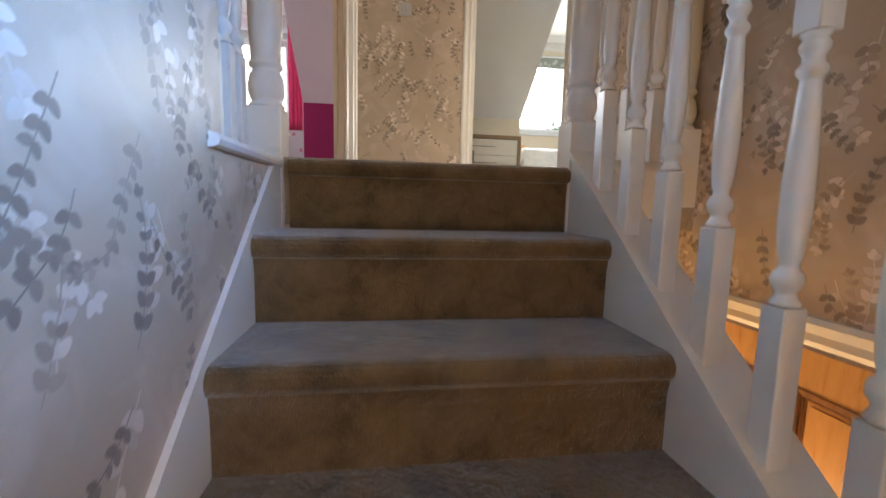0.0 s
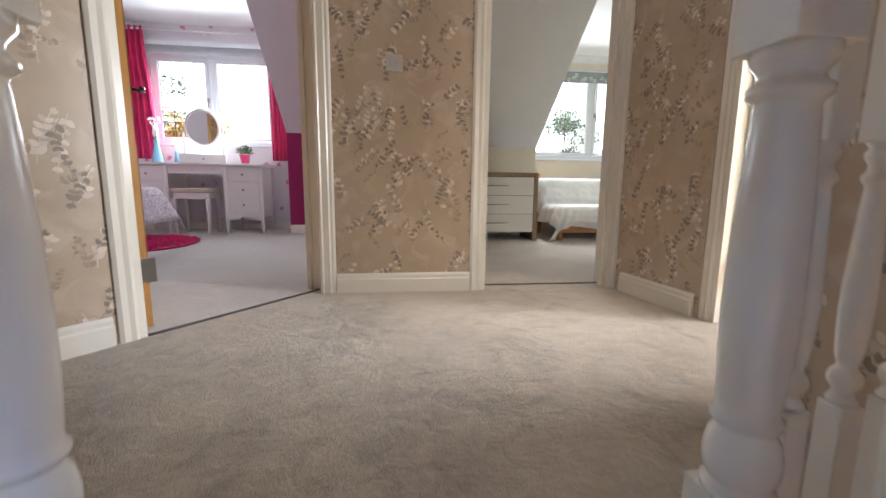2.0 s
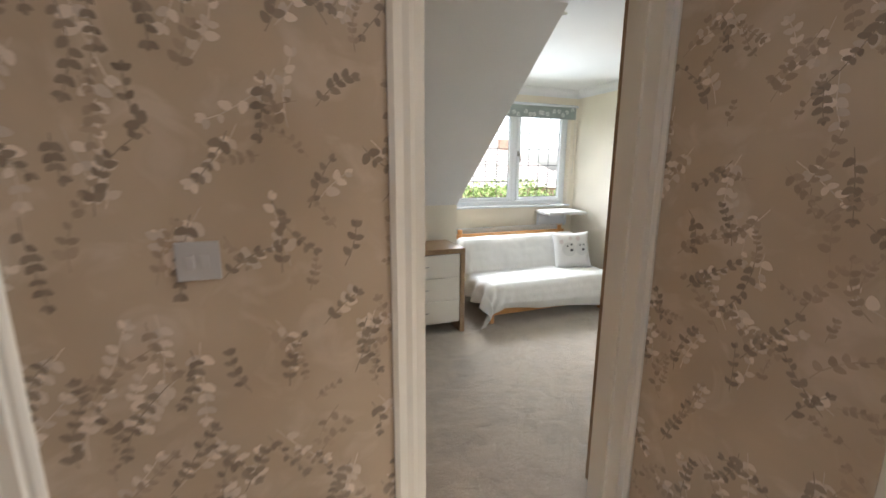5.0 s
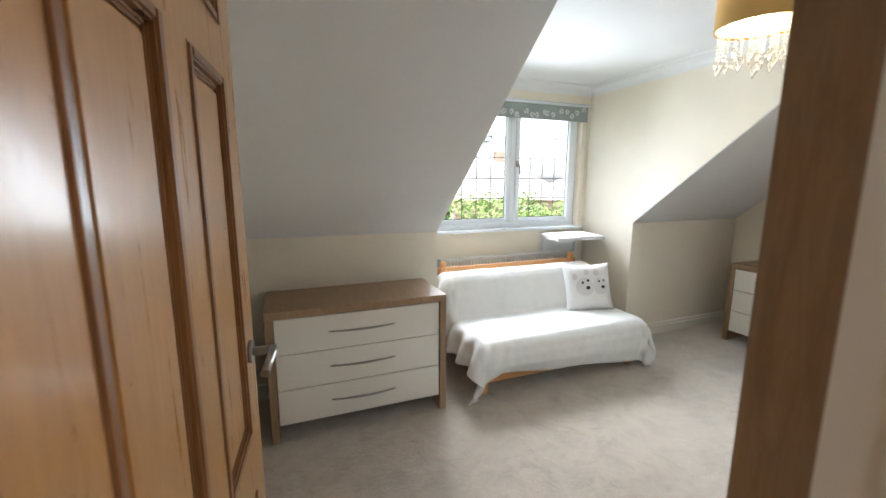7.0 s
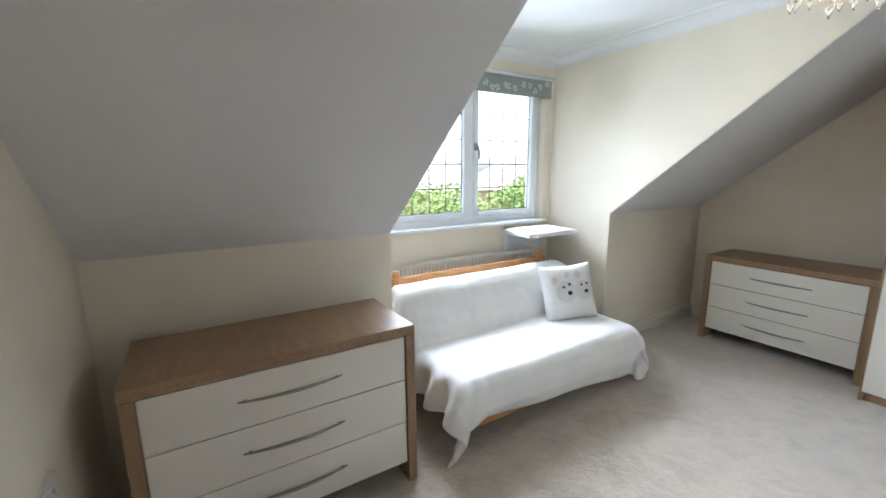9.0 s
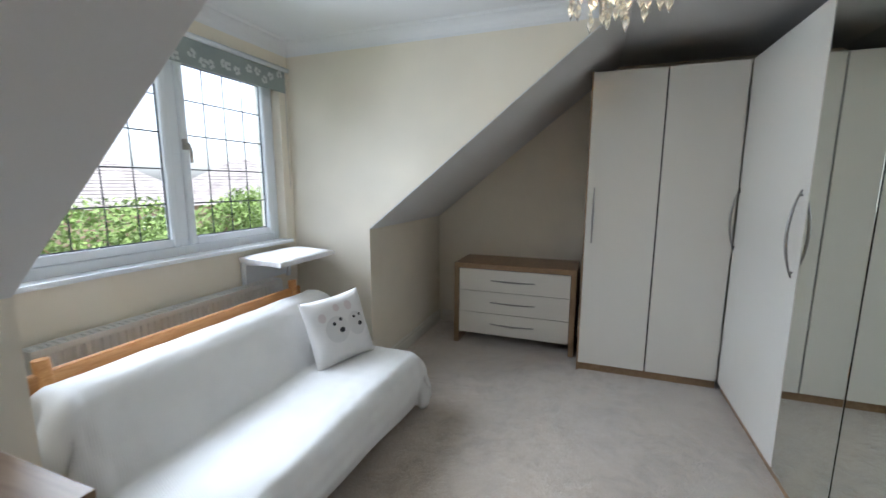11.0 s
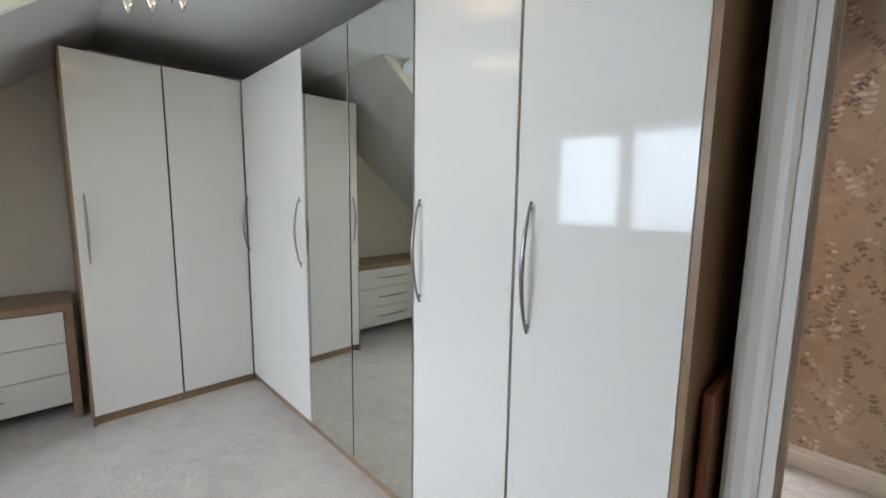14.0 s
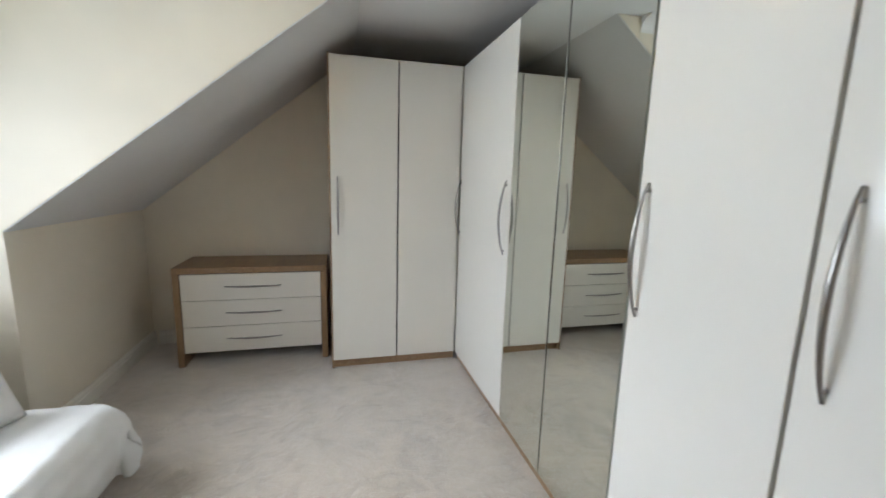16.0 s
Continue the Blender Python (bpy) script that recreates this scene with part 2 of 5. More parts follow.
M["throw"] = ribbed("white_ribbed_throw", (0.80, 0.79, 0.77))
M["cushion"] = fabric("white_cushion_cover", (0.78, 0.76, 0.75), 260, 0.25, 0.05)
M["print_grey"] = fabric("pale_grey_print", (0.66, 0.645, 0.64), 260, 0.2)
M["print_pink"] = fabric("dusky_pink_print", (0.68, 0.60, 0.60), 260, 0.2)
M["print_dark"] = fabric("charcoal_print", (0.04, 0.04, 0.045), 260, 0.2)
M["curtain"] = fabric("hot_pink_curtain", (0.62, 0.03, 0.13), 220, 0.25, 0.15)
M["spread"] = fabric("lilac_bedspread", (0.64, 0.54, 0.60), 90, 0.7, 0.12)
tree_, shader_ = nodes_of(M["spread"])      # open knit in lilac and white
loops = ramp(tree_, noise_tex(tree_, coords(tree_), 55, 3, 0.7, 1.0), [(0.42, (0.40, 0.27, 0.36)), (0.56, (0.74, 0.68, 0.72))])
tree_.links.new(loops, shader_.inputs["Base Color"])
bump(tree_, shader_, noise_tex(tree_, coords(tree_), 55, 3, 0.7, 1.0), 0.8, 0.012)
M["rug"] = fabric("magenta_shaggy_rug", (0.52, 0.008, 0.13), 110, 1.0, 0.35)
M["white_wood"] = node_mat("white_painted_wood", (0.78, 0.74, 0.73), 0.35)
M["pink"] = node_mat("pink_enamel", (0.75, 0.06, 0.20), 0.4)
M["blue"] = node_mat("pale_blue_glaze", (0.25, 0.50, 0.68), 0.35)
M["shade"] = fabric("gold_lampshade", (0.62, 0.38, 0.12), 200, 0.2)
M["leaf"] = fabric("green_leaf", (0.05, 0.13, 0.025), 40, 0.2, 0.4)
M["brown_wood"] = wood("red_brown_wood", (0.12, 0.035, 0.012), (0.26, 0.09, 0.03), 0.3, (1, 1, 8))


# ---------------------------------------------------------------- mesh helpers
def add_box(bm, x0, x1, y0, y1, z0, z1, mat=0):
    vs = [bm.verts.new(p) for p in ((x0, y0, z0), (x1, y0, z0), (x1, y1, z0), (x0, y1, z0),
                                    (x0, y0, z1), (x1, y0, z1), (x1, y1, z1), (x0, y1, z1))]
    fs = []
    for q in ((3, 2, 1, 0), (4, 5, 6, 7), (0, 1, 5, 4), (1, 2, 6, 5), (2, 3, 7, 6), (3, 0, 4, 7)):
        f = bm.faces.new([vs[i] for i in q])
        f.material_index = mat
        fs.append(f)
    return vs, fs


def box_bm(*dims, bevel=0.0, seg=2):
    bm = bmesh.new()
    add_box(bm, *dims)
    if bevel:
        bmesh.ops.bevel(bm, geom=bm.edges[:], offset=bevel, segments=seg, affect="EDGES", profile=0.7)
    return bm


def prism(bm, points, depth):
    """points: a closed polygon of 3D points; extruded by the vector depth."""
    d = Vector(depth)
    a = [bm.verts.new(p) for p in points]
    b = [bm.verts.new(Vector(p) + d) for p in points]
    n = len(points)
    bm.faces.new(a[::-1])
    bm.faces.new(b)
    for i in range(n):
        bm.faces.new((a[i], a[(i + 1) % n], b[(i + 1) % n], b[i]))
    bmesh.ops.recalc_face_normals(bm, faces=bm.faces[:])
    return bm


def lathe(bm, profile, seg=20, centre=(0, 0, 0)):
    """profile: (radius, height) from below upwards."""
    rings = []
    for r, z in profile:
        rings.append([bm.verts.new((centre[0] + r * math.cos(2 * math.pi * i / seg),
                                    centre[1] + r * math.sin(2 * math.pi * i / seg), centre[2] + z)) for i in range(seg)])
    for a, b in zip(rings, rings[1:]):
        for i in range(seg):
            f = bm.faces.new((a[i], a[(i + 1) % seg], b[(i + 1) % seg], b[i]))
            f.smooth = True
    bm.faces.new(rings[0][::-1])
    bm.faces.new(rings[-1])
    return bm


def tube(bm, path, radius, seg=8, flat=1.0):
    """A round rod along path; radius: a number or one for each point."""
    path = [Vector(p) for p in path]
    rings = []
    for i, p in enumerate(path):
        d = (path[min(i + 1, len(path) - 1)] - path[max(i - 1, 0)]).normalized()
        ref = Vector((0, 0, 1)) if abs(d.z) < 0.9 else Vector((1, 0, 0))
        u = d.cross(ref).normalized()
        v = d.cross(u).normalized()
        r = radius[i] if isinstance(radius, (list, tuple)) else radius
        rings.append([bm.verts.new(p + u * r * math.cos(2 * math.pi * k / seg) + v * r * flat * math.sin(2 * math.pi * k / seg))
                      for k in range(seg)])
    for a, b in zip(rings, rings[1:]):
        for k in range(seg):
            f = bm.faces.new((a[k], a[(k + 1) % seg], b[(k + 1) % seg], b[k]))
            f.smooth = True
    bm.faces.new(rings[0][::-1])
    bm.faces.new(rings[-1])
    bmesh.ops.recalc_face_normals(bm, faces=bm.faces[:])
    return bm


def metre_uv(bm):
    uv = bm.loops.layers.uv.new("metres")
    for f in bm.faces:
        n = f.normal
        flat = abs(n.z) > 0.75
        h = Vector((-n.y, n.x, 0))
        h = h.normalized() if h.length > 1e-4 else Vector((1, 0, 0))
        for loop in f.loops:
            c = loop.vert.co
            loop[uv].uv = (c.x, c.y) if flat else (c.dot(h), c.z)


def part(name, bm, material, parent=None, label="", uv=False, smooth=False):
    bm.normal_update()
    if uv:
        metre_uv(bm)
    me = bpy.data.meshes.new(name)
    bm.to_mesh(me)
    bm.free()
    for m in (material if isinstance(material, (list, tuple)) else (material,)):
        me.materials.append(m)
    if smooth:
        me.shade_smooth()
    ob = new(name, me)
    if parent is not None:
        ob.parent = parent
    if label:
        ob["label"] = label
    return ob


def share(name, ob, parent, m):
    """A further piece on the mesh of ob."""
    o = new(name, ob.data)
    o.parent = parent
    o.matrix_basis = m
    return o


def empty(name, label, category, group="", kind="", at=(0, 0, 0)):
    ob = new(name)
    ob.location = at
    return tagged(ob, label, category, group, kind)


def structure(name, bm, material, label, category, uv=True, smooth=False):
    return tagged(part(name, bm, material, None, label, uv, smooth), label, category, "", "structure")


def wall_bm(p0, p1, thick, z0, z1, openings=()):
    """An upright wall from p0 to p1. Its front lies on that line, on the left hand; it grows to the right by thick.
    openings: (from, to, bottom, top) along the wall. Material 0 front and reveals, 1 back."""
    bm = bmesh.new()
    a, b = Vector((*p0, 0)), Vector((*p1, 0))
    length = (b - a).length
    d = (b - a).normalized()
    n = Vector((d.y, -d.x, 0))
    us = sorted({0.0, length, *[u for o in openings for u in o[:2]]})
    zs = sorted({z0, z1, *[z for o in openings for z in o[2:]]})

    def solid(u, z):
        return 0 < u < length and z0 < z < z1 and not any(o[0] < u < o[1] and o[2] < z < o[3] for o in openings)
    cells = {}
    for i in range(len(us) - 1):
        for j in range(len(zs) - 1):
            cells[i, j] = solid((us[i] + us[i + 1]) / 2, (zs[j] + zs[j + 1]) / 2)
    verts = {}

    def v(i, j, k):
        if (i, j, k) not in verts:
            verts[i, j, k] = bm.verts.new(a + d * us[i] + n * thick * k + Vector((0, 0, zs[j])))
        return verts[i, j, k]
    for (i, j), full in cells.items():
        if not full:
            continue
        bm.faces.new((v(i, j, 0), v(i, j + 1, 0), v(i + 1, j + 1, 0), v(i + 1, j, 0)))
        f = bm.faces.new((v(i, j, 1), v(i + 1, j, 1), v(i + 1, j + 1, 1), v(i, j + 1, 1)))
        f.material_index = 1
        if not cells.get((i - 1, j)):
            bm.faces.new((v(i, j, 0), v(i, j, 1), v(i, j + 1, 1), v(i, j + 1, 0)))
        if not cells.get((i + 1, j)):
            bm.faces.new((v(i + 1, j, 0), v(i + 1, j + 1, 0), v(i + 1, j + 1, 1), v(i + 1, j, 1)))
        if not cells.get((i, j - 1)):
            bm.faces.new((v(i, j, 0), v(i + 1, j, 0), v(i + 1, j, 1), v(i, j, 1)))
        if not cells.get((i, j + 1)):
            bm.faces.new((v(i, j + 1, 0), v(i, j + 1, 1), v(i + 1, j + 1, 1), v(i + 1, j + 1, 0)))
    bmesh.ops.recalc_face_normals(bm, faces=bm.faces[:])
    return bm


def sprig_print(wall, p0, p1, z0, z1, openings=(), seed=1):
    """Printed sprigs on a papered wall's front: curved stems with pairs of small rounded leaves, dark over pale."""
    rng = random.Random(seed)
    a, b = Vector((*p0, 0)), Vector((*p1, 0))
    length = (b - a).length
    d = (b - a).normalized()
    n = Vector((d.y, -d.x, 0))
    bm = bmesh.new()

    def free(u, z, r=0.0):
        return r < u < length - r and z0 + r < z < z1 - r and not any(o[0] - r < u < o[1] + r and o[2] - r < z < o[3] + r for o in openings)

    def shape(points, lift, mat):
        if all(free(u, z) for u, z in points):
            f = bm.faces.new([bm.verts.new(a + d * u + n * lift + Vector((0, 0, z))) for u, z in points])
            f.material_index = mat

    def leaf(u, z, angle, size, lift, mat):
        c, s = math.cos(angle), math.sin(angle)
        out = []
        for k in range(10):
            th = 2 * math.pi * k / 10
            x, y = size * (0.5 + 0.5 * math.cos(th)), size * 0.34 * math.sin(th) * (1.0 - 0.3 * math.cos(th))
            out.append((u + x * c - y * s, z + x * s + y * c))
        shape(out, lift, mat)

    def sprig(u, z, angle, count, size, mat, lift):
        bend = rng.uniform(-0.16, 0.16)
        side = rng.choice((-1, 1))
        for k in range(count):
            step = size * rng.uniform(0.7, 1.25)
            u2, z2 = u + step * math.cos(angle), z + step * math.sin(angle)
            w = 0.0011
            nu, nz = -math.sin(angle) * w, math.cos(angle) * w
            shape([(u - nu, z - nz), (u2 - nu, z2 - nz), (u2 + nu, z2 + nz), (u + nu, z + nz)], lift - 0.00012, mat)
            grow = size * (1.0 - 0.35 * k / count) * rng.uniform(0.75, 1.15)
            for q in (-1, 1):
                if q == side or rng.random() < 0.62:
                    leaf(u2, z2, angle + q * rng.uniform(0.65, 1.15), grow, lift + rng.uniform(0, 0.0003), mat)
            side = -side
            u, z, angle = u2, z2, angle + bend + rng.uniform(-0.12, 0.12)
        leaf(u, z, angle, size * 0.7, lift, mat)

    pitch = 0.135
    for i in range(int(length / pitch) + 2):
        for j in range(int((z1 - z0) / pitch) + 2):
            u, z = (i + 0.5 * (j % 2) + rng.uniform(-0.3, 0.3)) * pitch, z0 + (j + rng.uniform(-0.3, 0.3)) * pitch
            up = rng.choice((1, -1)) * math.pi / 2 + rng.uniform(-0.8, 0.8)
            if rng.random() < 0.75:
                sprig(u + 0.02, z + 0.015, up + rng.uniform(-0.3, 0.3), rng.randint(3, 6), 0.031, 2, 0.0006)
            sprig(u, z, up, rng.randint(4, 7), 0.026, 0 if rng.random() < 0.62 else 1, 0.0012)
            if rng.random() < 0.4:
                sprig(u + 0.06, z - 0.05, up + rng.uniform(-1.2, 1.2), rng.randint(4, 6), 0.017, 1, 0.0018)
    return tagged(part("leaf_print", bm, (M["leaf_dark"], M["leaf_mid"], M["leaf_pale"]), wall), kind="stuff")


def papered(name, p0, p1, thick, z0, z1, openings, materials, label, seed):
    w = structure(name, wall_bm(p0, p1, thick, z0, z1, openings), materials, label, "wall")
    sprig_print(w, p0, p1, z0, z1, openings, seed)
    return w


def skirting(p0, p1, z=0.0, height=0.11, name="baseboard", label="white gloss skirting board along the wall"):
    """A moulded board whose face stands on the left of p0 > p1."""
    a, b = Vector((*p0, z)), Vector((*p1, z))
    d = (b - a).normalized()
    n = Vector((-d.y, d.x, 0))
    prof = [(0, 0), (0.018, 0), (0.018, height - 0.035), (0.013, height - 0.028), (0.013, height - 0.012), (0.006, height), (0, height)]
    bm = bmesh.new()
    prism(bm, [a + n * u + Vector((0, 0, h)) for u, h in prof], b - a)
    return structure(name, bm, M["trim"], label, "skirting board", uv=False)


def architrave(bm, p0, p1, side, top, w=0.065, t=0.018, z0=0.0):
    """A moulded frame round an opening from p0 to p1 on the wall's face; side: the way out of the wall."""
    a, b = Vector((*p0, 0)), Vector((*p1, 0))
    d = (b - a).normalized()
    n = Vector((*side, 0)).normalized()
    prof = [(0, 0), (0, t * 0.7), (w * 0.2, t), (w * 0.45, t * 0.75), (w * 0.8, t), (w, t * 0.55), (w, 0)]
    prism(bm, [a - d * u + n * v + Vector((0, 0, z0)) for u, v in prof], (0, 0, top + w - z0))
    prism(bm, [b + d * u + n * v + Vector((0, 0, z0)) for u, v in prof], (0, 0, top + w - z0))
    prism(bm, [a + n * v + Vector((0, 0, top + u)) for u, v in prof], b - a)


# ---------------------------------------------------------------- plan
EAVES_Y, WINDOW_Y, CREASE_Y, CEIL = 5.69, 6.33, 4.09, 2.37     # cream bedroom
PITCH = 0.80
CHEEK_W, CHEEK_E, EAST, WEST = 1.93, 3.79, 5.17, 0.60
RISE, GOING, TOP_EDGE = 0.21, 0.265, 1.19
STAIR_W, STAIR_E, WELL_E = -0.258, 0.63, 1.09
GROUND = -2.59

# floors
bm = bmesh.new()
prism(bm, [(-1.62, 1.48, -0.2), (-1.62, 0.80, -0.2), (-0.405, 0.80, -0.2), (-0.405, 1.19, -0.2), (-0.26, 1.19, -0.2), (-0.26, TOP_EDGE + 0.03, -0.2),
           (STAIR_E, TOP_EDGE + 0.03, -0.2), (STAIR_E, 1.20, -0.2), (WELL_E, 1.20, -0.2), (WELL_E, 1.62, -0.2),
           (1.65, 1.62, -0.2), (1.65, 2.37, -0.2), (1.56, 2.42, -0.2), (1.5, 3.03, -0.2), (1.475, 3.13, -0.2), (0.66, 3.13, -0.2), (0.66, 3.03, -0.2), (-0.33, 3.03, -0.2), (-0.82, 2.41, -0.2)],
      (0, 0, 0.2))
structure("landing_floor", bm, M["carpet"], "worn beige pile carpet on the landing", "carpet")
bm = bmesh.new()
prism(bm, [(0.60, 3.135, -0.2), (1.56, 3.135, -0.2), (1.56, 2.70, -0.2), (EAST, 2.70, -0.2), (EAST, 6.5, -0.2), (0.60, 6.5, -0.2)], (0, 0, 0.2))
structure("bedroom_floor", bm, M["carpet_room"], "oatmeal pile carpet of the cream bedroom", "carpet")
bm = bmesh.new()
prism(bm, [(-0.335, 3.035, -0.2), (-0.825, 2.415, -0.2), (-1.62, 1.48, -0.2), (-3.6, 1.48, -0.2), (-3.6, 6.7, -0.2), (0.5, 6.7, -0.2), (0.5, 3.035, -0.2)], (0, 0, 0.2))
structure("pink_bedroom_floor", bm, M["carpet_pink"], "pale pile carpet of the pink bedroom", "carpet")
bm = bmesh.new()
add_box(bm, 1.655, 4.1, 0.5, 2.62, -0.2, 0.0)
structure("side_room_floor", bm, M["carpet_room"], "beige carpet behind the side door", "carpet")
bm = bmesh.new()
add_box(bm, -0.4, 1.2, -3.3, 1.7, GROUND - 0.1, GROUND)
structure("hall_floor", bm, M["carpet_stair"], "brown carpet at the foot of the stairs", "carpet")


def threshold(p0, p1, w=0.022):
    a, b = Vector((*p0, 0.0)), Vector((*p1, 0.0))
    d = (b - a).normalized()
    n = Vector((-d.y, d.x, 0)) * w / 2
    bm = bmesh.new()
    prism(bm, [a - n, a + n, a + n * 0.5 + Vector((0, 0, 0.007)), a - n * 0.5 + Vector((0, 0, 0.007))], b - a)
    return structure("threshold_strip", bm, M["strip"], "dark metal carpet strip across the doorway", "threshold strip", uv=False)


threshold((-0.275, 3.10), (-0.82, 2.41))
threshold((0.66, 3.135), (1.475, 3.135), 0.014)
threshold((1.652, 2.37), (1.652, 1.65))

# landing and stair walls
PAPER_CREAM, PAPER_BOTH = (M["paper"], M["cream"]), (M["paper"], M["paper"])
papered("wall_landing_north", (-0.25, 3.03), (1.50, 3.03), -0.14, 0.0, 2.5, [(0.91, 1.725, 0.0, 2.02)], PAPER_CREAM,
        "landing wall with taupe leaf-sprig wallpaper between two doorways", 21)
DIAG_A, DIAG_B = Vector((-0.255, 3.125)), Vector((-1.60, 1.424))
papered("wall_landing_diagonal", DIAG_B, DIAG_A, -0.085, 0.0, 2.5, [(1.228, 2.145, 0.0, 2.02)], (M["paper"], M["lilac"]),
        "slanting landing wall with taupe leaf-sprig wallpaper and a doorway", 22)
papered("wall_landing_east", (1.50, 3.03), (1.575, 2.42), -0.06, 0.0, 2.5, [], PAPER_CREAM, "short landing wall with taupe leaf-sprig wallpaper", 23)
papered("wall_landing_side_door", (1.60, 2.42), (1.60, 1.62), -0.06, 0.0, 2.5, [(0.05, 0.77, 0.0, 2.02)], PAPER_CREAM, "landing wall round the side doorway", 24)
papered("wall_landing_nib", (1.66, 1.62), (1.16, 1.62), -0.08, GROUND, 2.5, [], PAPER_BOTH, "wallpapered nib wall beside the stairwell", 25)
# the second opening is unseen, cut for the blue stair fill
papered("wall_stairwell_east", (WELL_E, 1.62), (WELL_E, -3.2), -0.08, GROUND, 2.5, [(0.37, 1.13, GROUND, -0.45), (2.2, 3.24, 0.2, 1.5)], PAPER_CREAM,
        "tall stairwell wall with leaf-sprig wallpaper above a doorway", 26)
papered("wall_stair_west", (-0.27, -3.2), (-0.27, 0.80), -0.09, GROUND, 2.5, [], PAPER_BOTH, "stair wall with taupe leaf-sprig wallpaper", 27)
papered("wall_stair_west_low", (-0.27, 0.80), (-0.27, 1.25), -0.09, GROUND, -0.036, [], PAPER_BOTH, "low stair wall with wallpaper under the landing ledge", 28)
papered("wall_landing_south", (-0.365, 0.80), (-1.65, 0.80), -0.08, 0.0, 2.5, [], PAPER_BOTH, "landing wall behind the balustrade with wallpaper", 29)
papered("wall_landing_west", (-1.62, 0.72), (-1.62, 1.6), -0.08, 0.0, 2.5, [], PAPER_BOTH, "landing end wall with wallpaper", 30)
papered("wall_stair_south", (1.17, -3.2), (-0.36, -3.2), -0.1, GROUND, 2.5, [], PAPER_CREAM, "wallpapered wall at the foot of the stairs", 31)
structure("wall_hall_north", wall_bm((-0.30, 1.45), (WELL_E, 1.45), -0.08, GROUND, -0.2), (M["cream"], M["cream"]), "hall wall under the landing", "wall")
# four slabs leave a hole, never in view, for the landing fill
bm = bmesh.new()
for x0, x1, y0, y1 in ((-1.75, 1.72, -3.3, 1.86), (-1.75, 1.72, 2.34, 3.16), (-1.75, 0.48, 1.86, 2.34), (1.02, 1.72, 1.86, 2.34)):
    add_box(bm, x0, x1, y0, y1, 2.5, 2.6)
structure("landing_ceiling", bm, M["ceiling"], "white landing ceiling", "ceiling")

# side room shell
bm = bmesh.new()
add_box(bm, 4.1, 4.2, 0.4, 2.7, 0, 0.85)
add_box(bm, 4.1, 4.2, 0.4, 2.7, 1.95, 2.5)
add_box(bm, 4.1, 4.2, 0.4, 1.0, 0.85, 1.95)
add_box(bm, 4.1, 4.2, 2.0, 2.7, 0.85, 1.95)
structure("wall_side_room_east", bm, M["cream"], "cream wall with a window behind the side door", "wall")
bm = bmesh.new()
add_box(bm, 1.66, 4.2, 2.62, 2.70, -0.2, 2.5)
structure("wall_side_room_north", bm, M["cream"], "cream wall behind the side door", "wall")
bm = bmesh.new()
add_box(bm, 1.17, 4.2, 0.4, 0.5, -0.2, 2.5)
structure("wall_side_room_south", bm, M["cream"], "cream wall of the side room", "wall")
bm = bmesh.new()
add_box(bm, 1.17, 4.2, 0.4, 2.7, 2.4, 2.5)
structure("side_room_ceiling", bm, M["ceiling"], "white side room ceiling", "ceiling")

# skirtings on the landing
skirting((0.595, 3.03), (-0.162, 3.03))
skirting((1.567, 2.44), (1.505, 2.96))
dd = (DIAG_A - DIAG_B).normalized()
dn = Vector((dd.y, -dd.x))
p_door0, p_door1 = DIAG_B + dd * 1.228, DIAG_B + dd * 2.165
skirting(tuple(p_door0 - dd * 0.08), tuple(DIAG_B))
skirting((1.09, 1.62), (1.6, 1.62))

# linings and frames of the doorways


def door_frame(name, p0, p1, side, depth, top, label):
    """Lining and both architraves; side points to the landing."""
    a, b = Vector((*p0, 0)), Vector((*p1, 0))
    d = (b - a).normalized()
    n = Vector((*side, 0)).normalized()
    e = empty(name, label, "door frame", kind="structure")
    bm = bmesh.new()
    t = 0.028
    for q, s in ((a, 1), (b, -1)):
        prism(bm, [q + n * 0.006, q + d * s * t + n * 0.006, q + d * s * t - n * (depth + 0.006), q - n * (depth + 0.006)], (0, 0, top))
        q2 = q + d * s * (t - 0.001)
        prism(bm, [q2 - n * 0.05, q2 + d * s * 0.013 - n * 0.05, q2 + d * s * 0.013 - n * 0.085, q2 - n * 0.085], (0, 0, top - t))
    prism(bm, [a + n * 0.006 + Vector((0, 0, top - t)), a - n * (depth + 0.006) + Vector((0, 0, top - t)),
               a - n * (depth + 0.006) + Vector((0, 0, top)), a + n * 0.006 + Vector((0, 0, top))], b - a)
    part("lining", bm, M["trim"], e)
    for s, off in ((1, 0.0), (-1, depth)):
        bm = bmesh.new()
        o = -n * off
        architrave(bm, (a + o)[:2], (b + o)[:2], (n * s)[:2], top)
        part("architrave", bm, M["trim"], e)
    return e


door_frame("door_frame_1", tuple(p_door0), tuple(p_door1), tuple(dn), 0.085, 2.02, "white gloss frame of the slanting bedroom doorway")
door_frame("door_frame_2", (0.66, 3.03), (1.475, 3.03), (0, -1), 0.14, 2.02, "white gloss frame of the cream bedroom doorway")
door_frame("door_frame_3", (1.60, 1.65), (1.60, 2.37), (-1, 0), 0.06, 2.02, "white gloss frame of the side doorway")


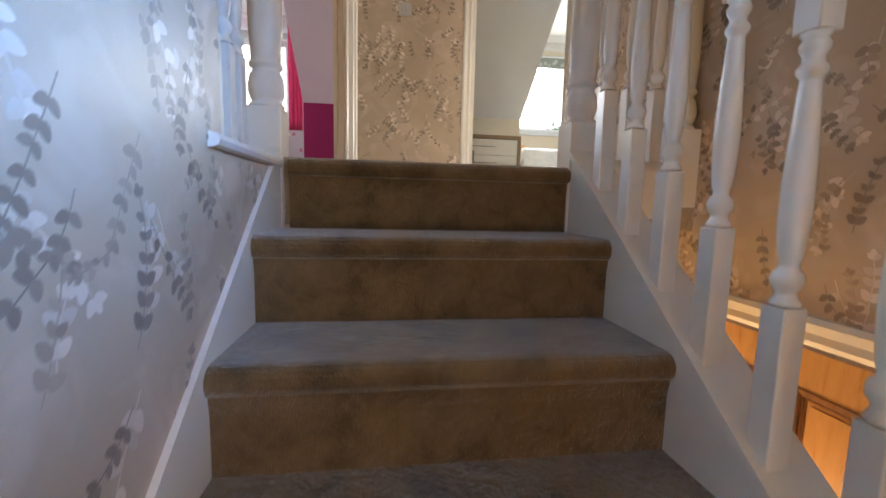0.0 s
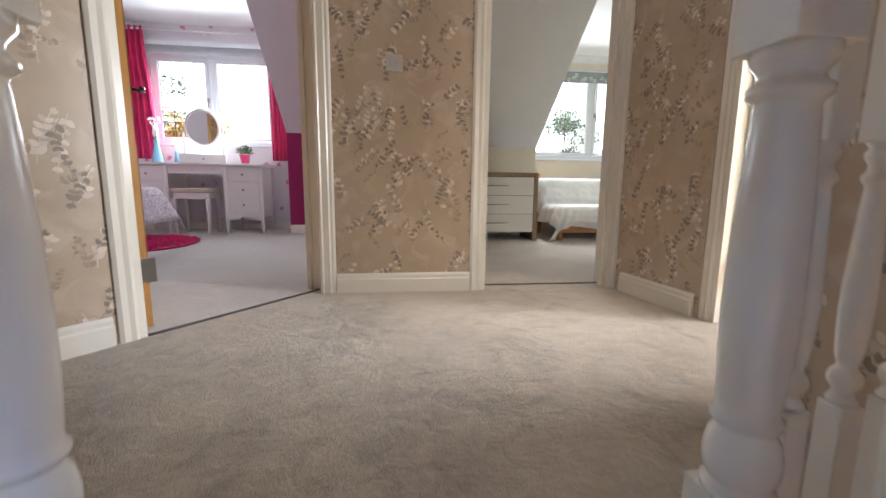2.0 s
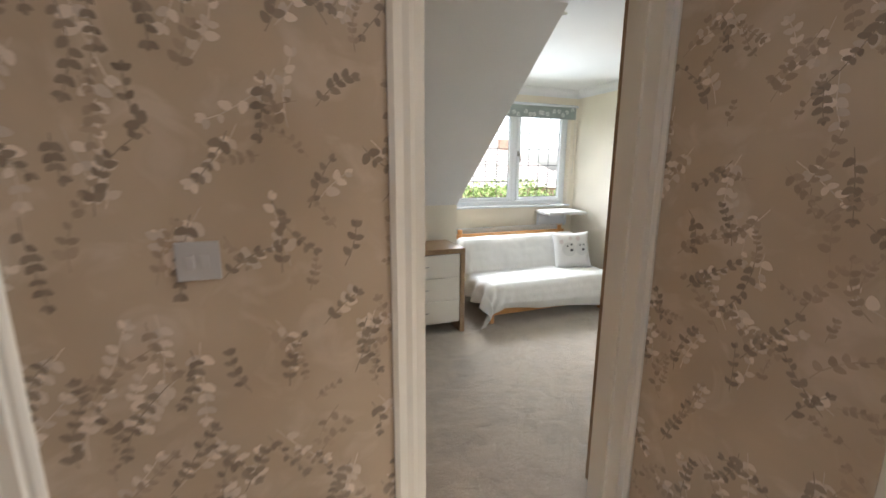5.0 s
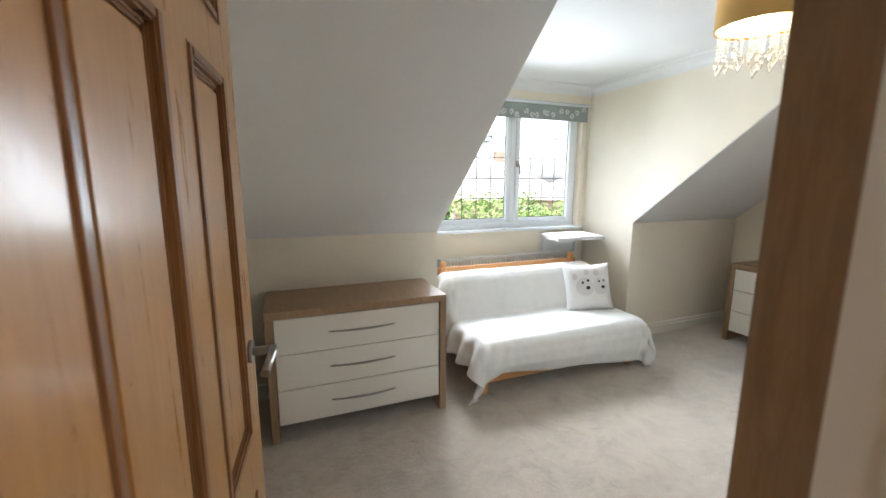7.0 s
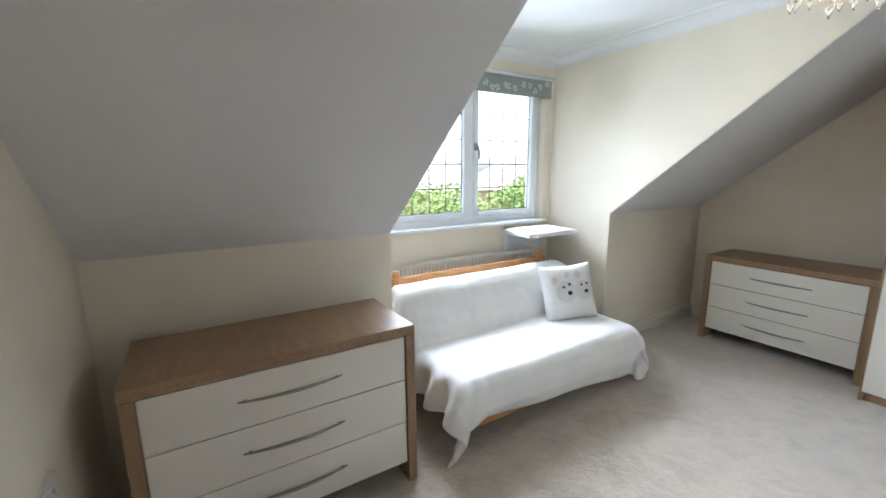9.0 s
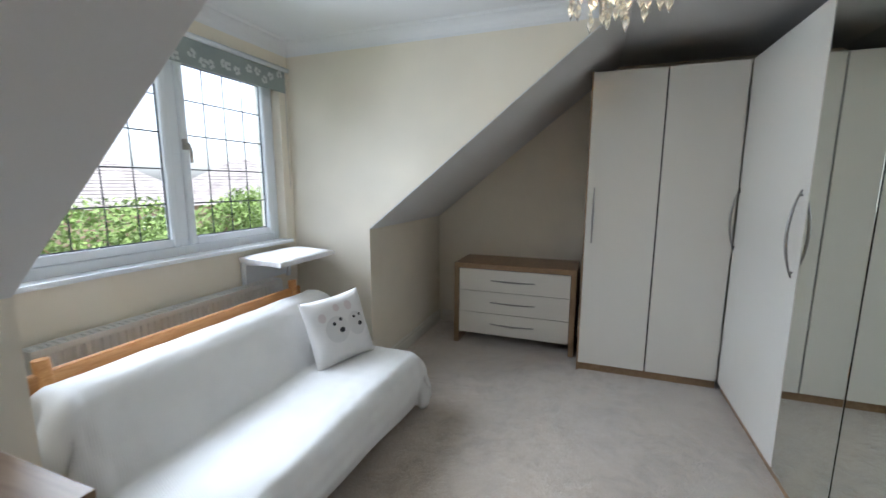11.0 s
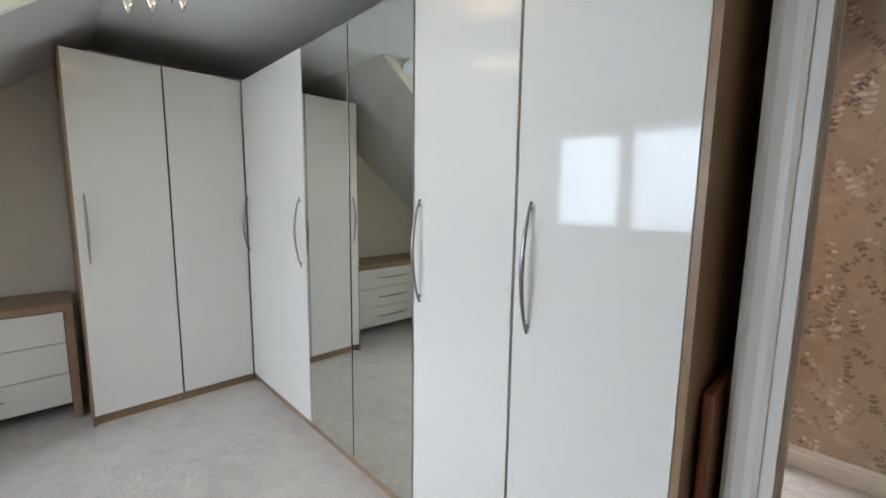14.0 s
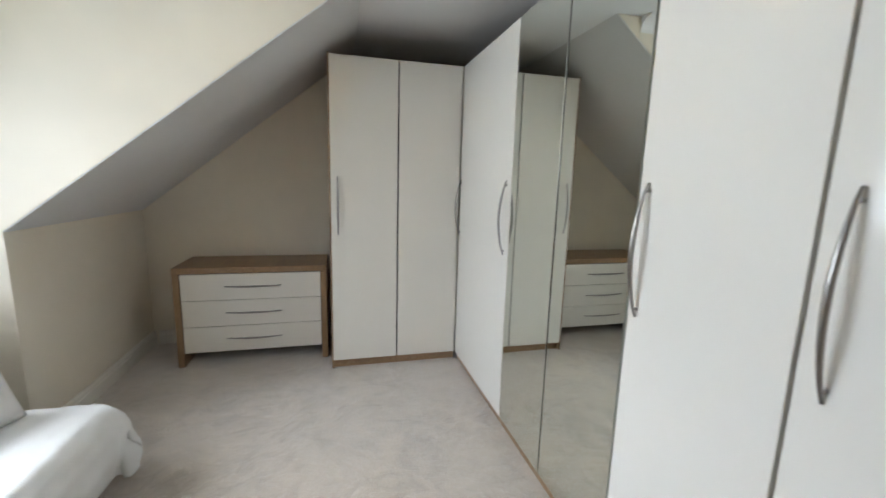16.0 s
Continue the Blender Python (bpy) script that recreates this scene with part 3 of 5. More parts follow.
def door_leaf(name, label, m, width=0.76, height=1.98, handed=1):
    """A six-panel oak leaf that hangs at its origin and runs along +x; its thickness along y."""
    th = 0.036
    e = empty(name, label, "door")
    bm = bmesh.new()
    st = 0.105
    mid = width / 2
    cols = [(st, mid - 0.05), (mid + 0.05, width - st)]
    rows = [(0.17, 0.76), (0.90, 1.66), (1.75, height - 0.10)]
    for x0, x1 in ((0, st), (mid - 0.05, mid + 0.05), (width - st, width)):
        add_box(bm, x0, x1, -th / 2, th / 2, 0.012, height)
    for x0, x1 in cols:
        for z0, z1 in ((0.012, 0.17), (0.76, 0.90), (1.66, 1.75), (height - 0.10, height)):
            add_box(bm, x0, x1, -th / 2, th / 2, z0, z1)
    part("leaf_frame", bm, M["oak"], e)
    for x0, x1 in cols:
        for z0, z1 in rows:
            bm = bmesh.new()
            add_box(bm, x0 - 0.002, x1 + 0.002, -0.006, 0.006, z0 - 0.002, z1 + 0.002)
            v, f = add_box(bm, x0 + 0.045, x1 - 0.045, -0.013, 0.013, z0 + 0.04, z1 - 0.04)
            p = part("panel", bm, M["oak"], e)
            bm = bmesh.new()
            for s in (-1, 1):
                y0, y1 = (0.006 * s, (th / 2 + 0.004) * s)
                for (ax0, ax1, az0, az1) in ((x0, x0 + 0.02, z0, z1), (x1 - 0.02, x1, z0, z1), (x0 + 0.02, x1 - 0.02, z0, z0 + 0.02), (x0 + 0.02, x1 - 0.02, z1 - 0.02, z1)):
                    add_box(bm, ax0, ax1, min(y0, y1), max(y0, y1), az0, az1)
                y0, y1 = (0.006 * s, (th / 2 - 0.005) * s)
                for (ax0, ax1, az0, az1) in ((x0 + 0.021, x0 + 0.031, z0 + 0.021, z1 - 0.021), (x1 - 0.031, x1 - 0.021, z0 + 0.021, z1 - 0.021),
                                             (x0 + 0.032, x1 - 0.032, z0 + 0.021, z0 + 0.031), (x0 + 0.032, x1 - 0.032, z1 - 0.031, z1 - 0.021)):
                    add_box(bm, ax0, ax1, min(y0, y1), max(y0, y1), az0, az1)
            bmesh.ops.bevel(bm, geom=bm.edges[:], offset=0.004, segments=2, affect="EDGES")
            part("moulding", bm, M["oak_dark"], p, "darker stained panel moulding")
    for s in (-1, 1):
        bm = bmesh.new()
        y = s * th / 2
        hx = width - 0.06
        tube(bm, [(hx, y, 1.075), (hx, y + s * 0.008, 1.075)], 0.026, 20)
        tube(bm, [(hx, y + s * 0.006, 1.075), (hx, y + s * 0.05, 1.075)], 0.010, 12)
        tube(bm, [(hx + 0.005, y + s * 0.05, 1.075), (hx - 0.03, y + s * 0.053, 1.078), (hx - 0.075, y + s * 0.05, 1.075), (hx - 0.11, y + s * 0.046, 1.067)],
             [0.011, 0.010, 0.009, 0.010], 10)
        part("lever_handle", bm, M["steel"] if handed > 0 else M["iron"], e, "metal lever handle on a round rose")
    for z in (0.25, 1.75):
        bm = box_bm(-0.006, 0.004, -0.045, th / 2 + 0.002, z - 0.05, z + 0.05)
        part("hinge", bm, M["steel"], e)
    e.matrix_basis = m
    return e


# leaves: slanting doorway, cream bedroom, side room
ang1 = math.degrees(math.atan2(0.64, -0.36))
door_leaf("door_1", "dark honey oak six-panel door standing open into the pink bedroom", pose(p_door0.x - 0.02, p_door0.y + 0.10, 0, 0, 0, ang1), 0.735, handed=-1)
door_leaf("door_2", "honey oak six-panel door standing open into the cream bedroom", pose(0.695, 3.20, 0, 0, 0, 85.0), 0.775)
door_leaf("door_3", "bright honey oak six-panel door open into the side room", pose(1.675, 2.345, 0, 0, 0, -14.0), 0.70)
low_door = door_leaf("door_4", "closed orange oak door at the foot of the stairs", pose(WELL_E + 0.03, 0.49, GROUND, 0, 0, 90), 0.75, 2.12)
bm = bmesh.new()
architrave(bm, (WELL_E, 0.49), (WELL_E, 1.25), (-1, 0), -0.45, 0.07, 0.02, GROUND)
structure("door_frame_4", bm, M["trim"], "cream painted frame of the door at the foot of the stairs", "door frame", uv=False)

# latch plates on the door linings
for x, y, z, s, w in ((p_door1.x - 0.02, p_door1.y - 0.005, 1.14, -1, 0), (1.447, 3.10, 1.09, -1, 1)):
    bm = box_bm(-0.002, 0.002, -0.012, 0.012, -0.03, 0.03)
    add_box(bm, -0.004, 0.0, -0.006, 0.006, -0.012, 0.012)
    o = tagged(part("strike_plate", bm, M["iron"], None, "small dark metal latch plate on the door lining"), "", "latch plate", "", "structure")
    o.matrix_basis = pose(x, y, z, 0, 0, 0 if w else math.degrees(math.atan2(dd.y, dd.x)))

# white corner board between the slanting doorway and the landing wall
bm = bmesh.new()
prism(bm, [(-0.248, 3.09, 0), (-0.256, 3.024, 0), (-0.250, 3.010, 0), (-0.236, 3.006, 0), (-0.228, 3.012, 0), (-0.196, 3.010, 0), (-0.188, 3.016, 0), (-0.176, 3.016, 0), (-0.167, 3.021, 0), (-0.165, 3.0305, 0)], (0, 0, 2.1))
structure("corner_board", bm, M["trim"], "white gloss corner board beside the doorway", "trim", uv=False)

# light switch
sw = empty("light_switch", "white plastic double light switch on the wallpaper", "light switch", at=(0.165, 3.03, 1.245))
part("plate", box_bm(-0.043, 0.043, -0.009, 0, -0.043, 0.043, bevel=0.003), M["plastic"], sw)
for dx in (-0.014, 0.014):
    bm = box_bm(-0.008, 0.008, -0.005, 0.0, -0.016, 0.016, bevel=0.002)
    o = part("rocker", bm, M["plastic"], sw)
    o.matrix_basis = pose(dx, -0.009, 0, 8)

# ---------------------------------------------------------------- stairs
stairs = empty("staircase", "straight carpeted stairs between white strings", "staircase", kind="structure")


def step_mesh(going, w=STAIR_E - STAIR_W):
    bm = bmesh.new()
    pts = [(going, -RISE - 0.12), (going, 0.0)]
    r = 0.030
    for k in range(9):
        a = math.pi / 2 + math.pi * k / 8
        pts.append((r + r * math.cos(a) - 0.012, -r + r * math.sin(a)))
    pts += [(0.002, -r * 2 + 0.006), (0.008, -r * 2 - 0.03), (0.008, -RISE - 0.12)]
    prism(bm, [(0, y, z) for y, z in pts], (w, 0, 0))
    return bm


top_step = part("step", step_mesh(0.028, STAIR_E + 0.235), M["carpet_stair"], stairs)
top_step.location = (-0.235, TOP_EDGE, -0.001)
first = part("step", step_mesh(GOING + 0.03), M["carpet_stair"], stairs)
first.location = (STAIR_W, TOP_EDGE - GOING, -RISE)
for k in range(2, 14):
    share("step", first, stairs, pose(STAIR_W, TOP_EDGE - GOING * k, -RISE * k))


def raked(bm, x0, x1, y0, y1, off0, off1):
    """A board along the slope of the stairs; off: heights over the line of the nosings."""
    def line(y):
        return RISE / GOING * (y - TOP_EDGE)
    prism(bm, [(x0, y0, line(y0) + off0), (x0, y1, line(y1) + off0), (x0, y1, line(y1) + off1), (x0, y0, line(y0) + off1)], (x1 - x0, 0, 0))
    return bm


part("west_string", raked(bmesh.new(), -0.29, STAIR_W, -2.4, 1.22, -0.55, 0.02), M["trim"], stairs, "white painted string board")
part("east_string", raked(bmesh.new(), STAIR_E, 0.652, -2.4, 1.2, -0.55, 0.03), M["trim"], stairs, "white painted string board")
part("string_cap", raked(bmesh.new(), 0.622, 0.735, -2.4, 1.19, 0.03, 0.055), M["trim"], stairs)
part("outer_string", raked(bmesh.new(), 0.695, 0.722, -2.4, 1.2, -0.45, 0.03), M["trim"], stairs)

BAL_PROFILE = [(0.0205, 0.27), (0.021, 0.275), (0.015, 0.285), (0.0145, 0.292), (0.021, 0.30), (0.0225, 0.31), (0.020, 0.32), (0.0135, 0.328), (0.013, 0.335),
               (0.0165, 0.345), (0.0195, 0.38), (0.021, 0.42), (0.0205, 0.46), (0.018, 0.52), (0.0155, 0.57), (0.0138, 0.60), (0.0135, 0.605), (0.019, 0.613), (0.0195, 0.62),
               (0.014, 0.628), (0.0135, 0.636), (0.0185, 0.645), (0.0195, 0.652), (0.015, 0.66), (0.0205, 0.668)]


def baluster_bm(low, high):
    bm = box_bm(-0.0205, 0.0205, -0.0205, 0.0205, low, 0.268, bevel=0.002, seg=1)
    lathe(bm, BAL_PROFILE, 16)
    b2 = box_bm(-0.0205, 0.0205, -0.0205, 0.0205, 0.668, high, bevel=0.002, seg=1)
    me = bpy.data.meshes.new("tmp")
    b2.to_mesh(me)
    bm.from_mesh(me)
    bpy.data.meshes.remove(me)
    b2.free()
    return bm


NEWEL_PROFILE = [(r * 1.13, z) for r, z in [(0.044, 0.14), (0.044, 0.15), (0.036, 0.158), (0.040, 0.168), (0.045, 0.185), (0.0455, 0.205), (0.041, 0.232), (0.034, 0.245), (0.034, 0.252),
                 (0.041, 0.258), (0.042, 0.266), (0.036, 0.275), (0.037, 0.29), (0.041, 0.36), (0.042, 0.44), (0.040, 0.55), (0.035, 0.66), (0.032, 0.71),
                 (0.034, 0.715), (0.042, 0.722), (0.042, 0.732), (0.033, 0.74), (0.033, 0.75), (0.043, 0.765), (0.044, 0.78)]]


def newel(parent, x, y, low):
    bm = box_bm(-0.05, 0.05, -0.05, 0.05, low, 0.14, bevel=0.004)
    lathe(bm, NEWEL_PROFILE, 24)
    b2 = box_bm(-0.05, 0.05, -0.05, 0.05, 0.78, 1.02, bevel=0.004)
    me = bpy.data.meshes.new("tmp")
    b2.to_mesh(me)
    bm.from_mesh(me)
    bpy.data.meshes.remove(me)
    b2.free()
    o = part("newel_post", bm, M["trim"], parent)
    o.location = (x, y, 0)
    bm = bmesh.new()
    lathe(bm, [(0.03, 1.02), (0.045, 1.075), (0.03, 1.045), (0.02, 1.05), (0.04, 1.07), (0.05, 1.1), (0.04, 1.13), (0.015, 1.15), (0.002, 1.152)], 20)
    part("newel_cap", bm, M["trim"], o)
    return o


east_rail = empty("stair_balustrade", "white painted turned-baluster balustrade along the stairs and stairwell", "balustrade")
newel(east_rail, 0.675, 1.235, -0.6)
newel(east_rail, 1.038, 1.245, -0.12)
b0 = part("baluster", baluster_bm(-0.05, 0.90), M["trim"], east_rail)


def nose(y):
    return RISE / GOING * (y - TOP_EDGE)


b0.location = (0.66, 1.04, nose(1.04) + 0.045)
for k in range(1, 14):
    y = 1.04 - 0.142 * k
    share("baluster", b0, east_rail, pose(0.66, y, nose(y) + 0.03))
for x in (0.755, 0.85, 0.945):
    share("baluster", b0, east_rail, pose(x, 1.245, 0.0))
part("handrail", raked(bmesh.new(), 0.632, 0.688, -2.2, 1.19, 0.88, 0.935), M["trim"], east_rail)
part("landing_handrail", box_bm(0.725, 0.99, 1.217, 1.273, 0.88, 0.935, bevel=0.012), M["trim"], east_rail)
part("landing_base_rail", box_bm(0.725, 0.99, 1.21, 1.28, 0.0, 0.03, bevel=0.004), M["trim"], east_rail)
part("landing_apron", box_bm(0.725, 0.985, 1.178, 1.198, -0.16, 0.0), M["trim"], east_rail)

west_rail = empty("landing_balustrade", "short white turned-baluster balustrade on the landing ledge", "balustrade")
newel(west_rail, -0.305, 1.245, -0.6)
for k, y in enumerate((0.985, 1.075, 1.155)):
    share("baluster", b0, west_rail, pose(-0.36, y, -0.01))
bm = bmesh.new()
prism(bm, [(-0.40, 0.735, -0.034), (-0.262, 0.735, -0.034), (-0.252, 0.735, -0.03), (-0.248, 0.735, -0.02), (-0.252, 0.735, -0.01), (-0.262, 0.735, -0.006), (-0.40, 0.735, -0.006)], (0, 0.465, 0))
part("ledge", bm, M["trim"], west_rail, "white ledge with a rounded nosing")
part("handrail", box_bm(-0.39, -0.33, 0.80, 1.2, 0.89, 0.955, bevel=0.014), M["trim"], west_rail)

# ---------------------------------------------------------------- cream bedroom shell
structure("wall_west", box_bm(0.5, WEST, 3.17, 5.76, 0, 2.5), M["cream"], "cream painted wall behind the open door", "wall")
structure("wall_east", box_bm(EAST, EAST + 0.1, 2.6, 5.76, 0, 2.5), M["cream"], "cream painted gable wall", "wall")
structure("wall_south", box_bm(1.56, EAST, 2.60, 2.70, 0, 2.5), M["cream"], "cream wall behind the wardrobes", "wall")
structure("wall_return", box_bm(1.503, 1.552, 3.028, 3.169, 0, 2.4), M["cream"], "cream wall end beside the wardrobe", "wall")
structure("wall_eaves_west", box_bm(0.60, CHEEK_W - 0.1, EAVES_Y + 0.05, EAVES_Y + 0.15, 0, 1.2), M["cream"], "low cream wall under the slope", "wall")
structure("wall_eaves_east", box_bm(CHEEK_E + 0.1, EAST, EAVES_Y, EAVES_Y + 0.1, 0, 1.2), M["cream"], "low cream wall under the slope", "wall")


def slope_bm(x0, x1, y_low, z_low, y_high):
    z_high = z_low + PITCH * (y_low - y_high)
    bm = bmesh.new()
    prism(bm, [(x0, y_low + 0.12, z_low - 0.12 * PITCH), (x0, y_high - 0.1, z_high + 0.1 * PITCH),
               (x0, y_high - 0.1, z_high + 0.1 * PITCH + 0.13), (x0, y_low + 0.12, z_low + 0.13 - 0.12 * PITCH)], (x1 - x0, 0, 0))
    return bm


structure("slope_west", slope_bm(0.55, CHEEK_W - 0.003, EAVES_Y + 0.05, 1.09, CREASE_Y + 0.05), M["slope"], "sloping white ceiling over the eaves", "ceiling")
structure("slope_east", slope_bm(CHEEK_E + 0.003, EAST + 0.05, EAVES_Y, 1.09, CREASE_Y), M["slope"], "sloping white ceiling over the eaves", "ceiling")
for nm, x, s in (("wall_dormer_west", CHEEK_W, -0.1), ("wall_dormer_east", CHEEK_E, 0.1)):
    bm = bmesh.new()
    e = EAVES_Y + (0.05 if s < 0 else 0.0)
    prism(bm, [(x, WINDOW_Y + 0.2, 0), (x, WINDOW_Y + 0.2, 2.45), (x, CREASE_Y - 0.1, 2.45), (x, CREASE_Y + e - EAVES_Y, CEIL + 0.008), (x, e, 1.098), (x, e, 0)], (s, 0, 0))
    structure(nm, bm, M["cream"], "cream side wall of the dormer", "wall")
WIN_X0, WIN_X1, WIN_Z0, WIN_Z1 = 2.03, 3.70, 1.0, 2.16
structure("wall_dormer_window", wall_bm((CHEEK_W, WINDOW_Y), (CHEEK_E, WINDOW_Y), -0.22, 0, 2.45, [(WIN_X0 - CHEEK_W, WIN_X1 - CHEEK_W, WIN_Z0, WIN_Z1)]),
          (M["cream"], M["cream"]), "cream dormer wall with a leaded window", "wall")
bm = bmesh.new()
add_box(bm, 0.5, EAST + 0.1, 2.6, 6.6, CEIL, CEIL + 0.12)
structure("ceiling", bm, M["ceiling"], "flat white ceiling", "ceiling")


def cove_bm(p0, p1, n, r=0.085):
    """Concave coving; n points from the wall into the room."""
    a, b, n = Vector(p0), Vector(p1), Vector(n)
    pts = [a + Vector((0, 0, 0.0)), a + n * r]
    for k in range(7):
        th = math.pi / 2 * k / 6
        pts.append(a + n * (r - 0.012 - (r - 0.012) * math.sin(th)) + Vector((0, 0, -0.012 - (r - 0.012) * (1 - math.cos(th)))))
    pts.append(a + Vector((0, 0, -r)))
    bm = bmesh.new()
    prism(bm, pts, b - a)
    return bm


structure("coving_east", cove_bm((CHEEK_E - 0.001, 4.26, CEIL - 0.001), (CHEEK_E - 0.001, WINDOW_Y, CEIL - 0.001), (-1, 0, 0)), M["ceiling"], "white plaster coving", "coving")
structure("coving_west", cove_bm((CHEEK_W + 0.001, 4.26, CEIL - 0.001), (CHEEK_W + 0.001, WINDOW_Y, CEIL - 0.001), (1, 0, 0)), M["ceiling"], "white plaster coving", "coving")
structure("coving_window", cove_bm((CHEEK_W, WINDOW_Y - 0.001, CEIL - 0.001), (CHEEK_E, WINDOW_Y - 0.001, CEIL - 0.001), (0, -1, 0)), M["ceiling"], "white plaster coving", "coving")
skirting((EAST, EAVES_Y), (CHEEK_E, EAVES_Y))
skirting((CHEEK_W, EAVES_Y + 0.05), (0.6, EAVES_Y + 0.05))
skirting((CHEEK_E, 5.655), (CHEEK_E, WINDOW_Y))
skirting((WEST, 5.65), (WEST, 3.25))
skirting((EAST, 4.3), (EAST, 5.65))


def leaded_window(name, label, x0, x1, z0, z1, y, splits, grids, handle_at=None):
    """A white plastic window in the plane y; splits: mullion centres; grids: columns and rows of leading for each light."""
    e = empty(name, label, "window", kind="structure")
    f, d0, d1 = 0.055, y - 0.03, y + 0.03
    bm = bmesh.new()
    add_box(bm, x0, x0 + f, d0, d1, z0, z1)
    add_box(bm, x1 - f, x1, d0, d1, z0, z1)
    add_box(bm, x0 + f, x1 - f, d0, d1, z0, z0 + f)
    add_box(bm, x0 + f, x1 - f, d0, d1, z1 - f, z1)
    for s in splits:
        add_box(bm, s - f / 2, s + f / 2, d0, d1, z0 + f, z1 - f)
    bmesh.ops.bevel(bm, geom=bm.edges[:], offset=0.004, segments=1, affect="EDGES")
    part("window_frame", bm, M["upvc"], e)
    edges = [x0 + f] + [q for s in splits for q in (s - f / 2, s + f / 2)] + [x1 - f]
    for k, (cols, rows) in enumerate(grids):
        a, b = edges[2 * k], edges[2 * k + 1]
        za, zb = z0 + f, z1 - f
        s = 0.045
        bm = bmesh.new()
        add_box(bm, a + 0.003, a + s, d0 - 0.012, d1 - 0.02, za + 0.003, zb - 0.003)
        add_box(bm, b - s, b - 0.003, d0 - 0.012, d1 - 0.02, za + 0.003, zb - 0.003)
        add_box(bm, a + s, b - s, d0 - 0.012, d1 - 0.02, za + 0.003, za + s)
        add_box(bm, a + s, b - s, d0 - 0.012, d1 - 0.02, zb - s, zb - 0.003)
        bmesh.ops.bevel(bm, geom=bm.edges[:], offset=0.006, segments=2, affect="EDGES")
        sash = part("sash", bm, M["upvc"], e)
        ga, gb, gza, gzb = a + s, b - s, za + s, zb - s
        pane = part("pane", box_bm(ga - 0.005, gb + 0.005, y - 0.004, y + 0.004, gza - 0.005, gzb + 0.005), M["glass"], sash)
        pane.visible_shadow = False
        bm = bmesh.new()
        for c in range(1, cols):
            xx = ga + (gb - ga) * c / cols
            add_box(bm, xx - 0.0035, xx + 0.0035, y - 0.0065, y - 0.0045, gza, gzb)
        for r in range(1, rows):
            zz = gza + (gzb - gza) * r / rows
            add_box(bm, ga, gb, y - 0.0085, y - 0.0065, zz - 0.0035, zz + 0.0035)
        for q in ((ga, ga + 0.006, gza, gzb), (gb - 0.006, gb, gza, gzb), (ga, gb, gza, gza + 0.006), (ga, gb, gzb - 0.006, gzb)):
            add_box(bm, q[0], q[1], y - 0.013, y - 0.009, q[2], q[3])
        part("leading", bm, M["lead"], sash, "dark lead strips in squares")
    if handle_at:
        hx, hz = handle_at
        bm = box_bm(hx - 0.012, hx + 0.012, d0 - 0.03, d0 - 0.012, hz - 0.03, hz + 0.03, bevel=0.004)
        tube(bm, [(hx, d0 - 0.028, hz + 0.005), (hx, d0 - 0.05, hz), (hx + 0.006, d0 - 0.055, hz - 0.04), (hx + 0.01, d0 - 0.05, hz - 0.1)], [0.008, 0.009, 0.009, 0.007], 8)
        part("window_handle", bm, M["steel"], e, "steel window handle")
    return e


leaded_window("window_2", "white plastic window with square leaded panes", WIN_X0, WIN_X1, WIN_Z0, WIN_Z1, 6.43, (2.955,), ((5, 5), (4, 5)), (2.995, 1.62))
structure("window_sill", box_bm(WIN_X0 - 0.03, WIN_X1 + 0.03, WINDOW_Y - 0.035, 6.40, WIN_Z0 - 0.018, WIN_Z0 + 0.006, bevel=0.006), M["upvc"], "white window board under the leaded window", "window sill")


# ---------------------------------------------------------------- cream bedroom things
def bow_handle(bm, p0, p1, out, bulge=0.035, r=0.006):
    """A bowed bar between two fixings."""
    a, b, o = Vector(p0), Vector(p1), Vector(out)
    pts, rad = [], []
    for k in range(15):
        s = k / 14
        pts.append(a.lerp(b, s) + o * (0.004 + bulge * math.sin(math.pi * s) ** 0.8))
        rad.append(r * (0.55 + 0.6 * math.sin(math.pi * s)))
    tube(bm, pts, rad, 8)
    for q in (a.lerp(b, 0.06), a.lerp(b, 0.94)):
        tube(bm, [q, q + o * 0.014], r * 0.8, 8)
    return bm


def chest_of_drawers(name, label, width, depth, height, m):
    """Front along -y, origin at the middle of the front foot."""
    e = empty(name, label, "chest of drawers", "matching bedroom chests")
    w, t = width / 2, 0.042
    part("top", box_bm(-w, w, 0, depth, height - t, height, bevel=0.002, seg=1), M["greige"], e, "light oak foil top")
    for s in (-1, 1):
        x0, x1 = sorted((s * w, s * (w - t)))
        part("side_panel", box_bm(x0, x1, 0.0, depth, 0, height - t - 0.0005, bevel=0.002, seg=1), M["greige_z"], e)
    # carcass coloured as shade, so the slits between drawers read dark
    part("carcass", box_bm(-w + t, w - t, 0.035, depth - 0.01, 0.11, height - t - 0.002), M["gap_shade"], e)
    n = 3
    z0, z1 = 0.098, height - t - 0.006
    h = (z1 - z0) / n
    for k in range(n):
        a, b = z0 + h * k + 0.002, z0 + h * (k + 1) - 0.002
        d = part("drawer", box_bm(-w + t + 0.003, w - t - 0.003, 0.012, 0.034, a, b, bevel=0.0015, seg=1), M["drawer"], e, "cream drawer front")
        c = (a + b) / 2 + h * 0.02
        bm = bmesh.new()
        bow_handle(bm, (-0.19, 0.012, c), (0.19, 0.012, c), (0, -1, 0), 0.022, 0.0062)
        part("handle", bm, M["steel"], d, "bowed steel handle")
    e.matrix_basis = m
    return e


